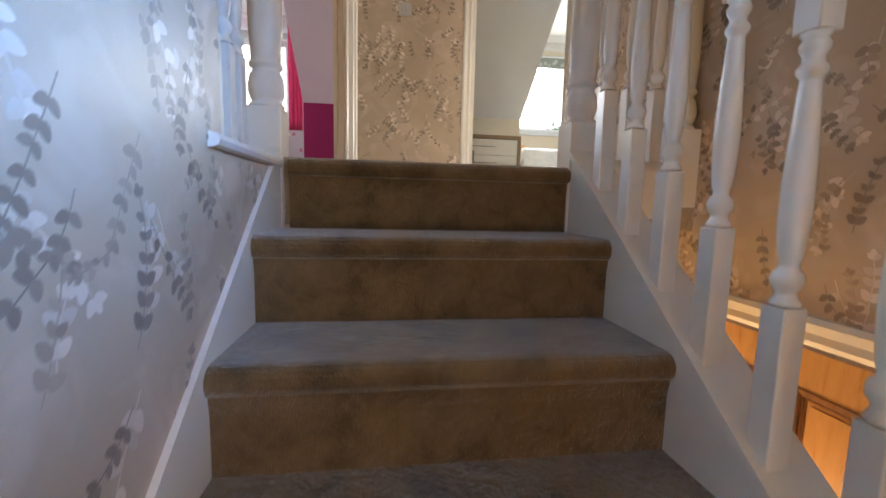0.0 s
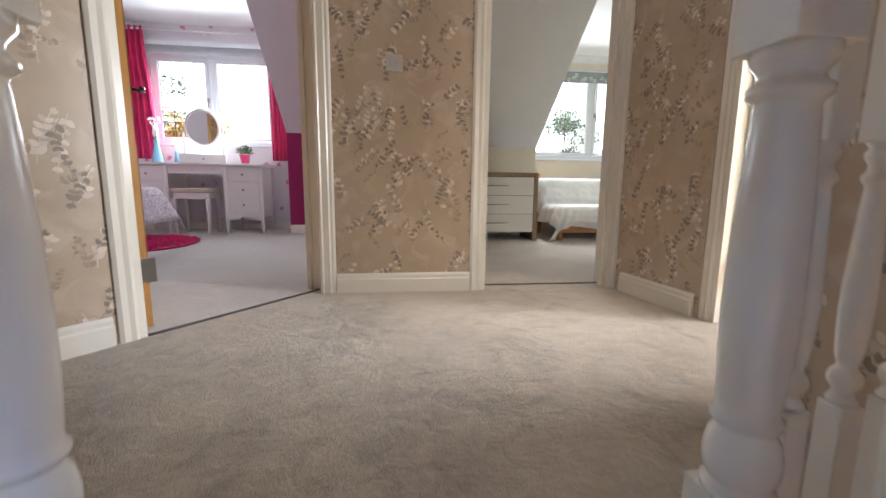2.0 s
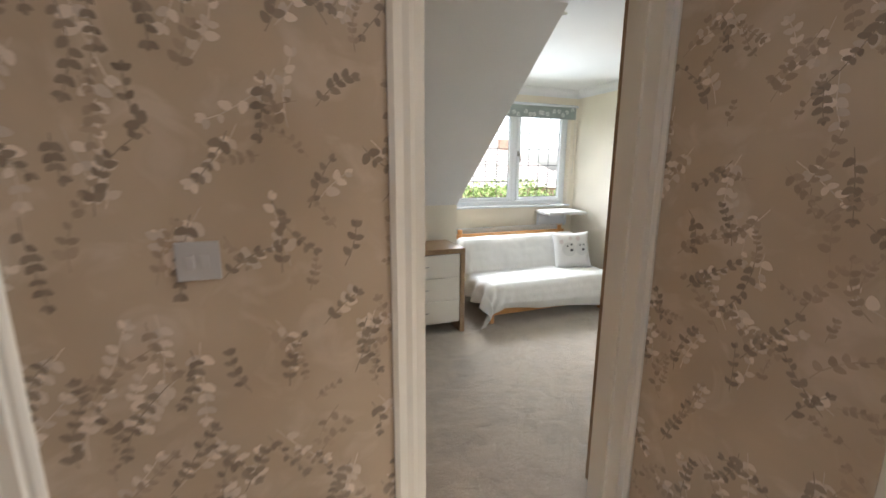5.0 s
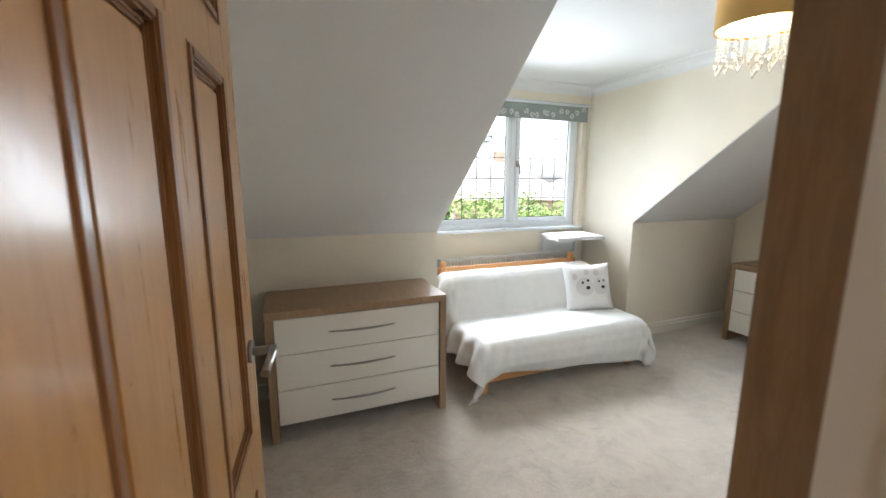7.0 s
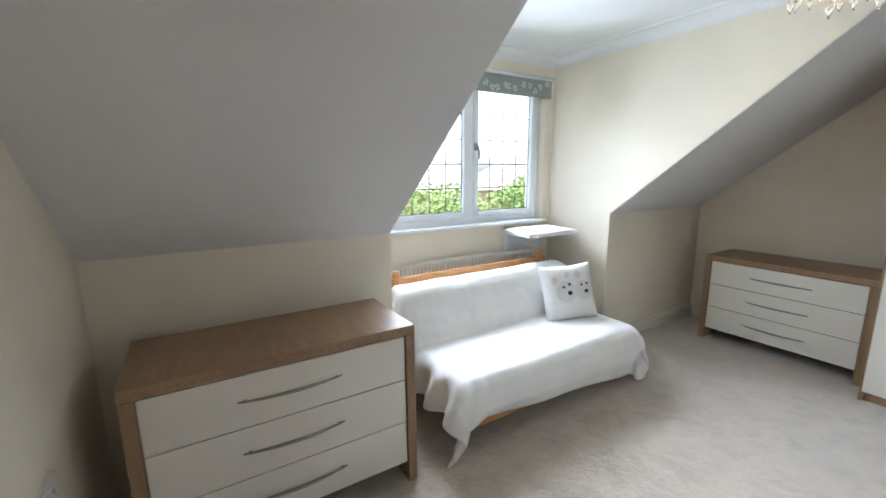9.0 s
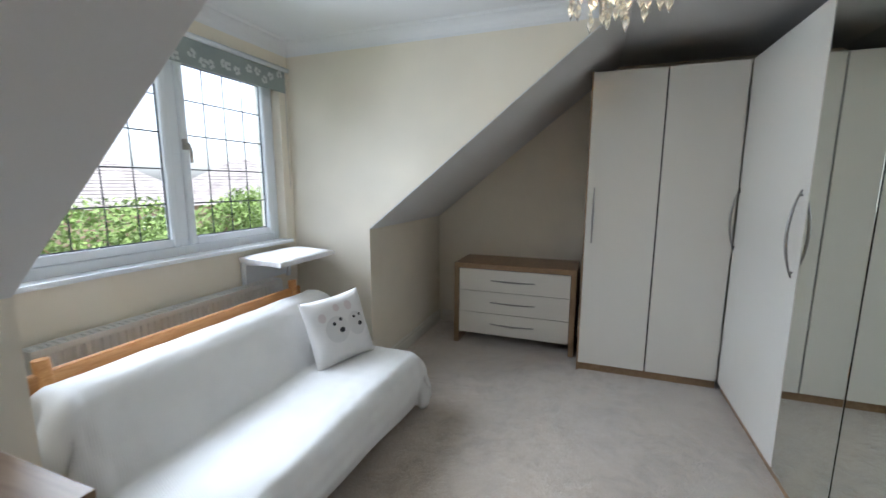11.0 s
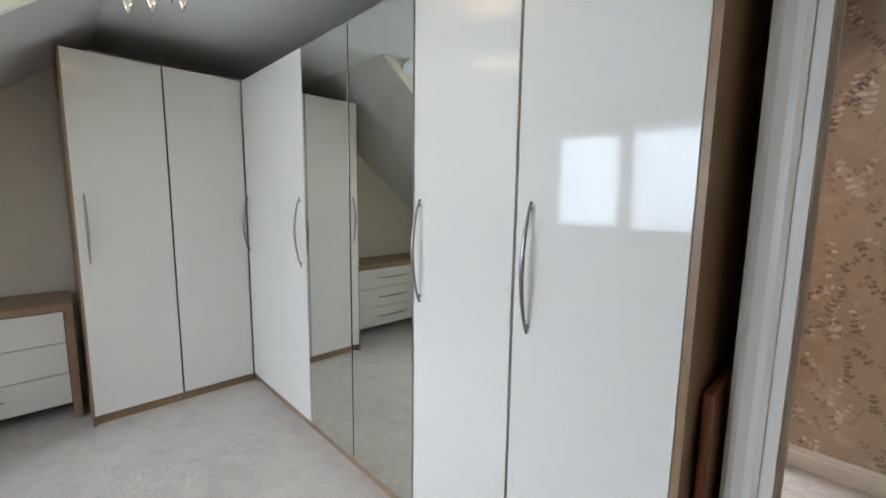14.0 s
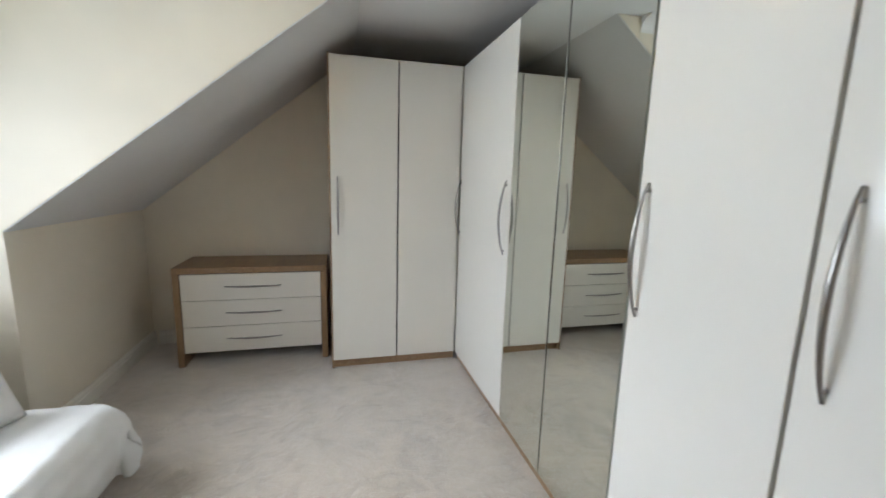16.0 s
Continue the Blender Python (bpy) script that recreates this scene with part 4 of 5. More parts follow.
chest_of_drawers("chest_of_drawers", "low oak chest with three cream drawers beside the sofa", 1.04, 0.46, 0.767, pose(1.26, 5.185, 0))
chest_of_drawers("chest_of_drawers", "low oak chest with three cream drawers under the slope", 1.03, 0.46, 0.728, pose(4.645, 4.835, 0, 0, 0, -90))


def wardrobe_door(parent, x0, x1, z0, z1, material, label, handle=None):
    """A leaf in the parent's front plane, y = 0 facing -y; handle: its x."""
    d = part("door", box_bm(x0 + 0.005, x1 - 0.005, -0.02, -0.001, z0, z1, bevel=0.0012, seg=1), material, parent, label)
    if handle is not None:
        for hx in (handle if isinstance(handle, tuple) else (handle,)):
            bm = bmesh.new()
            bow_handle(bm, (hx, -0.02, 0.985), (hx, -0.02, 1.385), (0, -1, 0), 0.036, 0.0066)
            part("handle", bm, M["steel"], d, "long bowed steel handle")
    return d


def wardrobe(name, label, width, depth, m, doors, end_sides=(True, True)):
    e = empty(name, label, "wardrobe", "fitted wardrobes")
    # carcass coloured as shade, so the seams between doors read dark
    part("body", box_bm(0.012, width - 0.012, 0.004, depth, 0.07, 2.155), M["gap_shade"] , e, "carcass coloured near-black for the shade in the door gaps")
    part("plinth", box_bm(0.004, width - 0.004, 0.004, 0.03, 0.0, 0.066), M["greige"], e, "light oak plinth")
    part("top", box_bm(0.0, width, 0.002, depth, 2.155, 2.17), M["greige"], e)
    if end_sides[0]:
        part("side_panel", box_bm(-0.006, 0.012, -0.018, depth, 0, 2.172), M["greige_z"], e, "light oak side panel")
    if end_sides[1]:
        part("side_panel", box_bm(width - 0.012, width + 0.006, -0.018, depth, 0, 2.172), M["greige_z"], e, "light oak side panel")
    for x0, x1, mat, lab, h in doors:
        wardrobe_door(e, x0, x1, 0.062, 2.165, mat, lab, h)
    e.matrix_basis = m
    return e


# along the gable: front faces -x; local x runs towards -y
wardrobe("wardrobe", "cream gloss double wardrobe against the gable wall", 0.918, 0.60, pose(4.452, 4.28, 0, 0, 0, -90),
         [(0.0, 0.464, M["gloss"], "cream gloss door", 0.05), (0.464, 0.918, M["gloss"], "cream gloss door", None)], (True, False))
# along the south wall: front faces +y; local x runs towards -x
F = 3.34
wardrobe("wardrobe", "cream gloss corner wardrobe", 0.917, 0.58, pose(4.43, F, 0, 0, 0, 180),
         [(0.0, 0.917, M["gloss"], "cream gloss door", (0.035, 0.86))], (False, False))
wardrobe("wardrobe", "mirrored double wardrobe between cream ones", 0.930, 0.58, pose(3.513, F, 0, 0, 0, 180),
         [(0.0, 0.465, M["mirror"], "mirrored door", None), (0.465, 0.930, M["mirror"], "mirrored door", None)], (False, False))
wardrobe("wardrobe", "cream gloss double wardrobe beside the doorway", 0.975, 0.58, pose(2.583, F, 0, 0, 0, 180),
         [(0.0, 0.483, M["gloss"], "cream gloss door", 0.042), (0.483, 0.966, M["gloss"], "cream gloss door", 0.541)], (False, True))

# board tucked between wardrobe and wall
bm = box_bm(1.566, 1.590, 3.03, 3.27, 0.002, 0.93, bevel=0.01, seg=3)
tagged(part("wooden_board", bm, M["brown_wood"], None, "red-brown wooden board slotted beside the wardrobe"), "", "board")


# futon sofa
sofa = empty("futon_sofa", "pine futon sofa under a white throw in the dormer", "sofa")
for x in (2.10, 3.40):
    part("front_leg", box_bm(x - 0.022, x + 0.022, 5.25, 5.30, 0, 0.2, bevel=0.006), M["pine"], sofa)
    part("back_leg", box_bm(x - 0.022, x + 0.022, 5.95, 6.0, 0, 0.36, bevel=0.006), M["pine"], sofa)
    bm = bmesh.new()
    tube(bm, [(x, 5.96, 0.3), (x, 6.035, 0.55), (x, 6.05, 0.785)], [0.026, 0.028, 0.026], 10)
    part("back_post", bm, M["pine"], sofa, "rounded pine post")
part("front_rail", box_bm(2.06, 3.44, 5.245, 5.275, 0.085, 0.19, bevel=0.006), M["pine"], sofa)
part("seat_slats", box_bm(2.06, 3.44, 5.28, 5.92, 0.20, 0.235), M["pine"], sofa)
part("back_rail", box_bm(1.955, 3.46, 6.035, 6.06, 0.665, 0.738, bevel=0.006), M["pine"], sofa)
part("back_boards", box_bm(2.06, 3.44, 6.015, 6.034, 0.3, 0.62), M["pine"], sofa)


def bulge_box(x0, x1, prof, puff=0.02, seed=0, nx=24):
    """A soft slab: prof is its section (y, z), run along x with rounded ends."""
    bm = bmesh.new()
    cy = sum(p[0] for p in prof) / len(prof)
    cz = sum(p[1] for p in prof) / len(prof)
    rings = []
    for i in range(nx + 1):
        s = i / nx
        e = min(s, 1 - s) * (x1 - x0)
        k = 1 - max(0.0, 1 - e / 0.06) ** 2 * 0.35
        rings.append([bm.verts.new((x0 + (x1 - x0) * s, cy + (y - cy) * k + 0.006 * noise.noise((s * 6, j * 0.7, seed)),
                                    cz + (z - cz) * k + 0.006 * noise.noise((s * 5 + 9, j * 0.6, seed)))) for j, (y, z) in enumerate(prof)])
    n = len(prof)
    for a, b in zip(rings, rings[1:]):
        for j in range(n):
            bm.faces.new((a[j], a[(j + 1) % n], b[(j + 1) % n], b[j])).smooth = True
    bm.faces.new(rings[0][::-1])
    bm.faces.new(rings[-1])
    bmesh.ops.recalc_face_normals(bm, faces=bm.faces[:])
    return bm


def rounded_section(corners, r=0.06, seg=5):
    out = []
    n = len(corners)
    for i in range(n):
        p, a, b = Vector(corners[i]), Vector(corners[i - 1]), Vector(corners[(i + 1) % n])
        u, v = (a - p).normalized() * r, (b - p).normalized() * r
        for k in range(seg + 1):
            s = k / seg
            out.append(tuple((p + u) * (1 - s) ** 2 + p * 2 * s * (1 - s) + (p + v) * s ** 2))
    return out


part("seat_mattress", bulge_box(2.08, 3.42, rounded_section([(5.20, 0.236), (5.92, 0.236), (5.92, 0.37), (5.20, 0.37)], 0.055)), M["fleece"], sofa, "white futon mattress", smooth=True)
part("back_mattress", bulge_box(2.10, 3.40, rounded_section([(5.72, 0.37), (5.90, 0.37), (5.985, 0.675), (5.845, 0.695)], 0.06), seed=4), M["fleece"], sofa, "white futon mattress", smooth=True)

# throw laid over the sofa: a cloth that follows the section of the mattresses
THROW = [(5.20, 0.11), (5.165, 0.20), (5.16, 0.29), (5.172, 0.355), (5.21, 0.39), (5.28, 0.398), (5.40, 0.396), (5.52, 0.392), (5.62, 0.388), (5.675, 0.392), (5.69, 0.42),
         (5.70, 0.46), (5.735, 0.54), (5.775, 0.62), (5.80, 0.67), (5.835, 0.705), (5.885, 0.72), (5.945, 0.715), (5.99, 0.69), (6.005, 0.64), (6.006, 0.58)]


def along(profile, s):
    lens = [0.0]
    for a, b in zip(profile, profile[1:]):
        lens.append(lens[-1] + math.dist(a, b))
    d = s * lens[-1]
    for i in range(len(profile) - 1):
        if d <= lens[i + 1] or i == len(profile) - 2:
            q = (d - lens[i]) / (lens[i + 1] - lens[i])
            return Vector(profile[i]).lerp(Vector(profile[i + 1]), q)


def throw_bm():
    bm = bmesh.new()
    nu, nv = 110, 90
    xl, xr = 2.075, 3.425
    grid = []
    for i in range(nu + 1):
        u = -0.24 + (xr - xl + 0.24 + 0.20) * i / nu      # cloth coordinate across
        row = []
        for j in range(nv + 1):
            v = j / nv
            y, z = along(THROW, v)
            fold = 0.006 * noise.noise((u * 5, v * 9, 2.0)) + 0.003 * noise.noise((u * 17, v * 26, 5.0))
            fold += 0.010 * max(0.0, 1 - abs(u) / 0.26) * max(0.0, 1 - v / 0.5) * math.sin(u * 62 - v * 16)
            over_l, over_r = max(0.0, -u), max(0.0, u - (xr - xl))
            over = over_l + over_r
            # beyond the ends the cloth turns down
            r = 0.05
            ang = min(over / r, math.pi / 2)
            out = r * math.sin(ang)
            drop = r * (1 - math.cos(ang)) + max(0.0, over - r * math.pi / 2)
            side = -1 if over_l > 0 else 1
            hem = 0.0
            if v < 0.12:
                hem = (0.12 - v) / 0.12
                z += hem * (0.065 - 0.085 * max(u, 0.0) - 0.085 * min(1.0, max(0.0, (0.13 - u) / 0.18)) + 0.006 * math.sin(u * 9))
            x = xl + min(max(u, 0), xr - xl) + side * out
            if over > 0:
                x += side * (0.035 * math.sin(v * 42 + u * 6) * min(1, drop / 0.12) + drop * 0.22)
                y += -0.03 * min(1, drop / 0.15) * (1 - v) + 0.012 * math.sin(v * 30)
            zz = max(z - drop * (0.95 if v < 0.55 else 1.0), 0.012 + 0.01 * abs(math.sin(i * 0.9)))
            if zz < 0.03:
                x += side * 0.02
            row.append(bm.verts.new((x, y - fold * 0.8, zz + fold)))
        grid.append(row)
    for i in range(nu):
        for j in range(nv):
            bm.faces.new((grid[i][j], grid[i + 1][j], grid[i + 1][j + 1], grid[i][j + 1])).smooth = True
    return bm


throw = tagged(part("sofa_throw", throw_bm(), M["throw"], None, "white ribbed cotton throw draped over the futon sofa", smooth=True), "", "throw")
sol = throw.modifiers.new("thickness", "SOLIDIFY")
sol.thickness, sol.offset = 0.007, 1.0


# cushion
def pillow_bm(w, h, t, n=26):
    bm = bmesh.new()
    sides = []
    for s in (1, -1):
        g = []
        for i in range(n + 1):
            row = []
            for j in range(n + 1):
                a, b = 2 * i / n - 1, 2 * j / n - 1
                puff = max(0.0, (1 - a ** 4) * (1 - b ** 4)) ** 0.55
                pinch = 1 - 0.07 * (b * b) * (1 - a * a)
                pin2 = 1 - 0.07 * (a * a) * (1 - b * b)
                row.append(bm.verts.new((a * w / 2 * pin2, s * t / 2 * puff + 0.004 * noise.noise((a * 3, b * 3, s)), b * h / 2 * pinch)))
            g.append(row)
        for i in range(n):
            for j in range(n):
                q = (g[i][j], g[i + 1][j], g[i + 1][j + 1], g[i][j + 1])
                bm.faces.new(q if s < 0 else q[::-1]).smooth = True
    bmesh.ops.remove_doubles(bm, verts=bm.verts[:], dist=0.0035)
    return bm


def patch_bm(cx, cz, rx, rz, w, h, t, lift):
    """A printed oval that follows the pillow's front."""
    bm = bmesh.new()

    def surf(x, z):
        a, b = x / (w / 2), z / (h / 2)
        return -t / 2 * max(0.0, (1 - a ** 4) * (1 - b ** 4)) ** 0.55 - lift
    c = bm.verts.new((cx, surf(cx, cz), cz))
    rings = []
    for q in (0.5, 1.0):
        rings.append([bm.verts.new((cx + q * rx * math.cos(k * math.pi / 9), surf(cx + q * rx * math.cos(k * math.pi / 9), cz + q * rz * math.sin(k * math.pi / 9)),
                                    cz + q * rz * math.sin(k * math.pi / 9))) for k in range(18)])
    for k in range(18):
        bm.faces.new((c, rings[0][k], rings[0][(k + 1) % 18]))
        bm.faces.new((rings[0][k], rings[1][k], rings[1][(k + 1) % 18], rings[0][(k + 1) % 18]))
    bmesh.ops.recalc_face_normals(bm, faces=bm.faces[:])
    return bm


cushion = empty("cushion", "square white cushion with grey oval print on the sofa", "cushion")
PW, PH, PT = 0.40, 0.40, 0.13
part("cover", pillow_bm(PW, PH, PT), M["cushion"], cushion)
for cx, cz, rx, rz, mat, lift in ((-0.045, 0.0, 0.075, 0.075, "print_grey", 0.0045), (0.085, 0.0, 0.06, 0.07, "print_grey", 0.005), (-0.12, 0.085, 0.022, 0.026, "print_pink", 0.006),
                                  (-0.02, 0.12, 0.02, 0.022, "print_pink", 0.006), (0.06, 0.115, 0.024, 0.028, "print_pink", 0.006), (-0.06, 0.035, 0.011, 0.010, "print_dark", 0.007),
                                  (-0.015, 0.05, 0.011, 0.010, "print_dark", 0.007), (-0.02, -0.01, 0.018, 0.015, "print_dark", 0.007), (0.075, 0.04, 0.009, 0.009, "print_dark", 0.0075),
                                  (0.115, 0.045, 0.008, 0.009, "print_dark", 0.0075), (0.105, -0.008, 0.015, 0.013, "print_dark", 0.0075)):
    part("printed_oval", patch_bm(cx, cz, rx, rz, PW, PH, PT, lift), M[mat], cushion)
cushion.matrix_basis = pose(3.23, 5.585, 0.575, -20, -3, -20)

# radiator
rad = empty("radiator", "white panel radiator under the dormer window", "radiator")
bm = bmesh.new()
x = 2.16
while x < 3.49:
    prism(bm, [(x, 6.235, 0.2), (x + 0.006, 6.228, 0.2), (x + 0.02, 6.228, 0.2), (x + 0.026, 6.235, 0.2), (x + 0.033, 6.235, 0.2), (x + 0.033, 6.25, 0.2), (x, 6.25, 0.2)], (0, 0, 0.54))
    x += 0.0332
part("front_panel", bm, M["radiator"], rad)
part("back_panel", box_bm(2.16, 3.49, 6.285, 6.30, 0.2, 0.74), M["radiator"], rad)
bm = bmesh.new()
for k in range(44):
    xx = 2.17 + k * 0.0302
    add_box(bm, xx, xx + 0.019, 6.236, 6.30, 0.755, 0.758)
add_box(bm, 2.15, 3.50, 6.226, 6.237, 0.735, 0.762)
add_box(bm, 2.15, 3.50, 6.299, 6.31, 0.735, 0.762)
add_box(bm, 2.148, 2.152, 6.226, 6.31, 0.2, 0.762)
add_box(bm, 3.498, 3.502, 6.226, 6.31, 0.2, 0.762)
part("top_grille", bm, M["radiator"], rad)
bm = bmesh.new()
tube(bm, [(3.50, 6.26, 0.22), (3.53, 6.26, 0.22), (3.535, 6.26, 0.18), (3.535, 6.26, 0.0)], 0.009)
part("pipe", bm, M["radiator"], rad)
bm = bmesh.new()
tube(bm, [(2.15, 6.26, 0.22), (2.12, 6.26, 0.22), (2.115, 6.26, 0.18), (2.115, 6.26, 0.0)], 0.009)
part("pipe", bm, M["radiator"], rad)

# wall socket
sock = empty("wall_socket", "white plastic double socket low on the cream wall", "socket", at=(WEST, 5.0, 0.59))
part("plate", box_bm(0.0, 0.009, -0.073, 0.073, -0.043, 0.043, bevel=0.003), M["white_wood"], sock)
for dy in (-0.036, 0.036):
    bm = box_bm(0.009, 0.0095, dy - 0.004, dy + 0.004, 0.0, 0.014)
    for q in (-0.011, 0.011):
        add_box(bm, 0.009, 0.0095, dy + q - 0.003, dy + q + 0.003, -0.016, -0.011)
    part("pin_holes", bm, M["iron"], sock)
    part("switch", box_bm(0.009, 0.013, dy * 0.45 - 0.006, dy * 0.45 + 0.006, 0.018, 0.032, bevel=0.0015, seg=1), M["white_wood"], sock)

# padded perch by the window
perch = empty("window_perch", "white fleece-covered pet perch on a bracket below the window", "perch")
bm = bmesh.new()
n = 22
top, bot = [], []
for i in range(n + 1):
    ra, rb = [], []
    for j in range(14):
        a, b = i / n, j / 13
        x, y = 3.235 + 0.53 * a - 0.07 * (1 - b) , 5.92 + 0.39 * b
        w = 0.004 * noise.noise((a * 8, b * 6, 0))
        ed = min(a, 1 - a, b, 1 - b)
        ra.append(bm.verts.new((x + w, y + w, 0.945 + 0.012 * min(1, ed * 8) + w)))
        rb.append(bm.verts.new((x + w, y + w, 0.918 - 0.006 * noise.noise((a * 14, b * 9, 4)))))
    top.append(ra)
    bot.append(rb)
for i in range(n):
    for j in range(13):
        bm.faces.new((top[i][j], top[i + 1][j], top[i + 1][j + 1], top[i][j + 1])).smooth = True
        bm.faces.new((bot[i][j], bot[i][j + 1], bot[i + 1][j + 1], bot[i + 1][j]))
    bm.faces.new((top[i][0], bot[i][0], bot[i + 1][0], top[i + 1][0]))
    bm.faces.new((top[i][13], top[i + 1][13], bot[i + 1][13], bot[i][13]))
for j in range(13):
    bm.faces.new((top[0][j], top[0][j + 1], bot[0][j + 1], bot[0][j]))
    bm.faces.new((top[n][j], bot[n][j], bot[n][j + 1], top[n][j + 1]))
part("pad", bm, M["fleece"], perch)
for x in (3.27, 3.66):
    bm = bmesh.new()
    prism(bm, [(x, 6.326, 0.74), (x, 6.326, 0.917), (x, 6.0, 0.917), (x, 6.0, 0.90), (x, 6.29, 0.89), (x, 6.30, 0.74)], (0.018, 0, 0))
    part("bracket", bm, M["upvc"], perch)
part("wall_plate", box_bm(3.26, 3.70, 6.312, 6.328, 0.76, 0.915), M["upvc"], perch)

# roller blind
blind = empty("roller_blind", "grey-green floral roller blind rolled up over the window", "blind")
part("fabric", box_bm(1.96, 3.75, 6.315, 6.323, 2.035, 2.175, bevel=0.002), M["blind"], blind)
bm = bmesh.new()
tube(bm, [(1.95, 6.30, 2.185), (3.76, 6.30, 2.185)], 0.016, 12)
part("headrail", bm, M["upvc"], blind)
rng = random.Random(5)
bm = bmesh.new()
for k in range(26):
    cx, cz = 1.99 + 1.74 * (k + rng.random() * 0.7) / 26, 2.06 + rng.random() * 0.09
    for q in range(5):
        a = q * 2 * math.pi / 5 + rng.random()
        px, pz, r = cx + 0.017 * math.cos(a), cz + 0.017 * math.sin(a), 0.0115
        bm.faces.new([bm.verts.new((px + r * math.cos(h * math.pi / 3), 6.3135, pz + r * math.sin(h * math.pi / 3))) for h in range(6)])
tagged(part("flower_print", bm, M["petal"], blind), kind="stuff")
bm = bmesh.new()
for k in range(64):
    tube(bm, [(3.735, 6.305, 2.17 - k * 0.0125), (3.735, 6.305, 2.163 - k * 0.0125)], 0.003, 5)
part("bead_chain", bm, M["plastic"], blind)

# chandelier
lamp = empty("pendant_lamp", "lit gold drum ceiling lamp with hanging crystal drops", "lamp")
LX, LY = 2.84, 4.24
bm = bmesh.new()
seg = 40
a = [[bm.verts.new((LX + r * math.cos(2 * math.pi * k / seg), LY + r * math.sin(2 * math.pi * k / seg), z)) for k in range(seg)]
     for r, z in ((0.172, 2.09), (0.172, 2.30), (0.168, 2.30), (0.168, 2.09))]
for i in range(4):
    for k in range(seg):
        bm.faces.new((a[i][k], a[i][(k + 1) % seg], a[(i + 1) % 4][(k + 1) % seg], a[(i + 1) % 4][k])).smooth = True
bmesh.ops.recalc_face_normals(bm, faces=bm.faces[:])
part("shade", bm, M["shade"], lamp, "gold drum shade")
glow = node_mat("lit_diffuser", (0.9, 0.8, 0.6), 0.5)
glow.node_tree.nodes["Principled BSDF"].inputs["Emission Color"].default_value = (1.0, 0.80, 0.48, 1)
glow.node_tree.nodes["Principled BSDF"].inputs["Emission Strength"].default_value = 1.1
bm = bmesh.new()
lathe(bm, [(0.166, 2.102), (0.166, 2.106)], 40, (LX, LY, 0))
part("diffuser", bm, glow, lamp, "glowing cream diffuser")
bm = bmesh.new()
lathe(bm, [(0.012, 2.29), (0.012, 2.318), (0.05, 2.323), (0.055, 2.339)], 20, (LX, LY, 0))
part("ceiling_rose", bm, M["chrome"], lamp)
bm = bmesh.new()
for k in range(3):
    a = k * 2 * math.pi / 3
    tube(bm, [(LX, LY, 2.29), (LX + 0.17 * math.cos(a), LY + 0.17 * math.sin(a), 2.29)], 0.003, 6)
part("spider", bm, M["chrome"], lamp)


def drop_bm(big):
    bm = bmesh.new()
    k = 1.0 if big else 0.7
    lathe(bm, [(0.0015 * k, 0.0), (0.008 * k, -0.004 * k), (0.0125 * k, -0.016 * k), (0.011 * k, -0.030 * k), (0.005 * k, -0.046 * k), (0.001, -0.056 * k)][::-1], 8)
    lathe(bm, [(0.001, 0.014), (0.007 * k, 0.009), (0.007 * k, 0.005), (0.001, 0.0)][::-1], 8)
    return bm


big = None
for ring, count in ((0.15, 15), (0.085, 8), (0.03, 3)):
    for k in range(count):
        a = 2 * math.pi * k / count + ring * 7
        px, py = LX + ring * math.cos(a), LY + ring * math.sin(a)
        deep = (0.0 if ring > 0.15 else 0.085) + 0.035 * ((k * 7 + int(ring * 100)) % 5) / 4
        bm = bmesh.new()
        z = 2.10
        while z > 2.10 - deep:
            lathe(bm, [(0.001, z - 0.013), (0.0065, z - 0.0085), (0.0065, z - 0.0045), (0.001, z)], 7, (px, py, 0))
            z -= 0.015
        strand = tagged(part("bead_strand", bm, M["crystal"], lamp), kind="stuff")
        if big is None:
            big = part("crystal_drop", drop_bm(True), M["crystal"], strand)
            big.location = (px, py, z - 0.014)
        else:
            share("crystal_drop", big, strand, pose(px, py, z - 0.014))

lamp.location = (0, -0.05, 0.03)

# ---------------------------------------------------------------- pink bedroom
P_EAVES, P_WIN, P_CHEEK, P_WEST, P_CEIL = 6.03, 6.62, -1.12, -3.42, 2.60
PZ = 1.23
structure("wall_pink_eaves", box_bm(P_CHEEK, 0.5, P_EAVES, P_EAVES + 0.1, 0, PZ + 0.004), M["magenta"], "magenta painted low wall under the slope", "wall")
structure("slope_pink", slope_bm(P_CHEEK + 0.003, 0.55, P_EAVES, PZ, P_EAVES - (P_CEIL - PZ) / PITCH), M["lilac"], "pinkish white sloping ceiling", "ceiling")
bm = bmesh.new()
yc = P_EAVES - (P_CEIL - PZ) / PITCH
prism(bm, [(P_CHEEK, P_WIN + 0.2, 0), (P_CHEEK, P_WIN + 0.2, P_CEIL + 0.05), (P_CHEEK, yc, P_CEIL + 0.05), (P_CHEEK, yc, P_CEIL), (P_CHEEK, P_EAVES, PZ + 0.005), (P_CHEEK, P_EAVES + 0.1, PZ + 0.005), (P_CHEEK, P_EAVES + 0.1, 0)], (0.1, 0, 0))
structure("wall_pink_dormer", bm, M["blossom"], "blossom-papered side wall of the pink dormer", "wall")
structure("wall_pink_window", wall_bm((P_WEST, P_WIN), (P_CHEEK, P_WIN), -0.22, 0, P_CEIL, [(-2.95 - P_WEST, -1.40 - P_WEST, 1.12, 2.28)]), (M["blossom"], M["cream"]),
          "white wall with pink blossom paper and a leaded window", "wall")
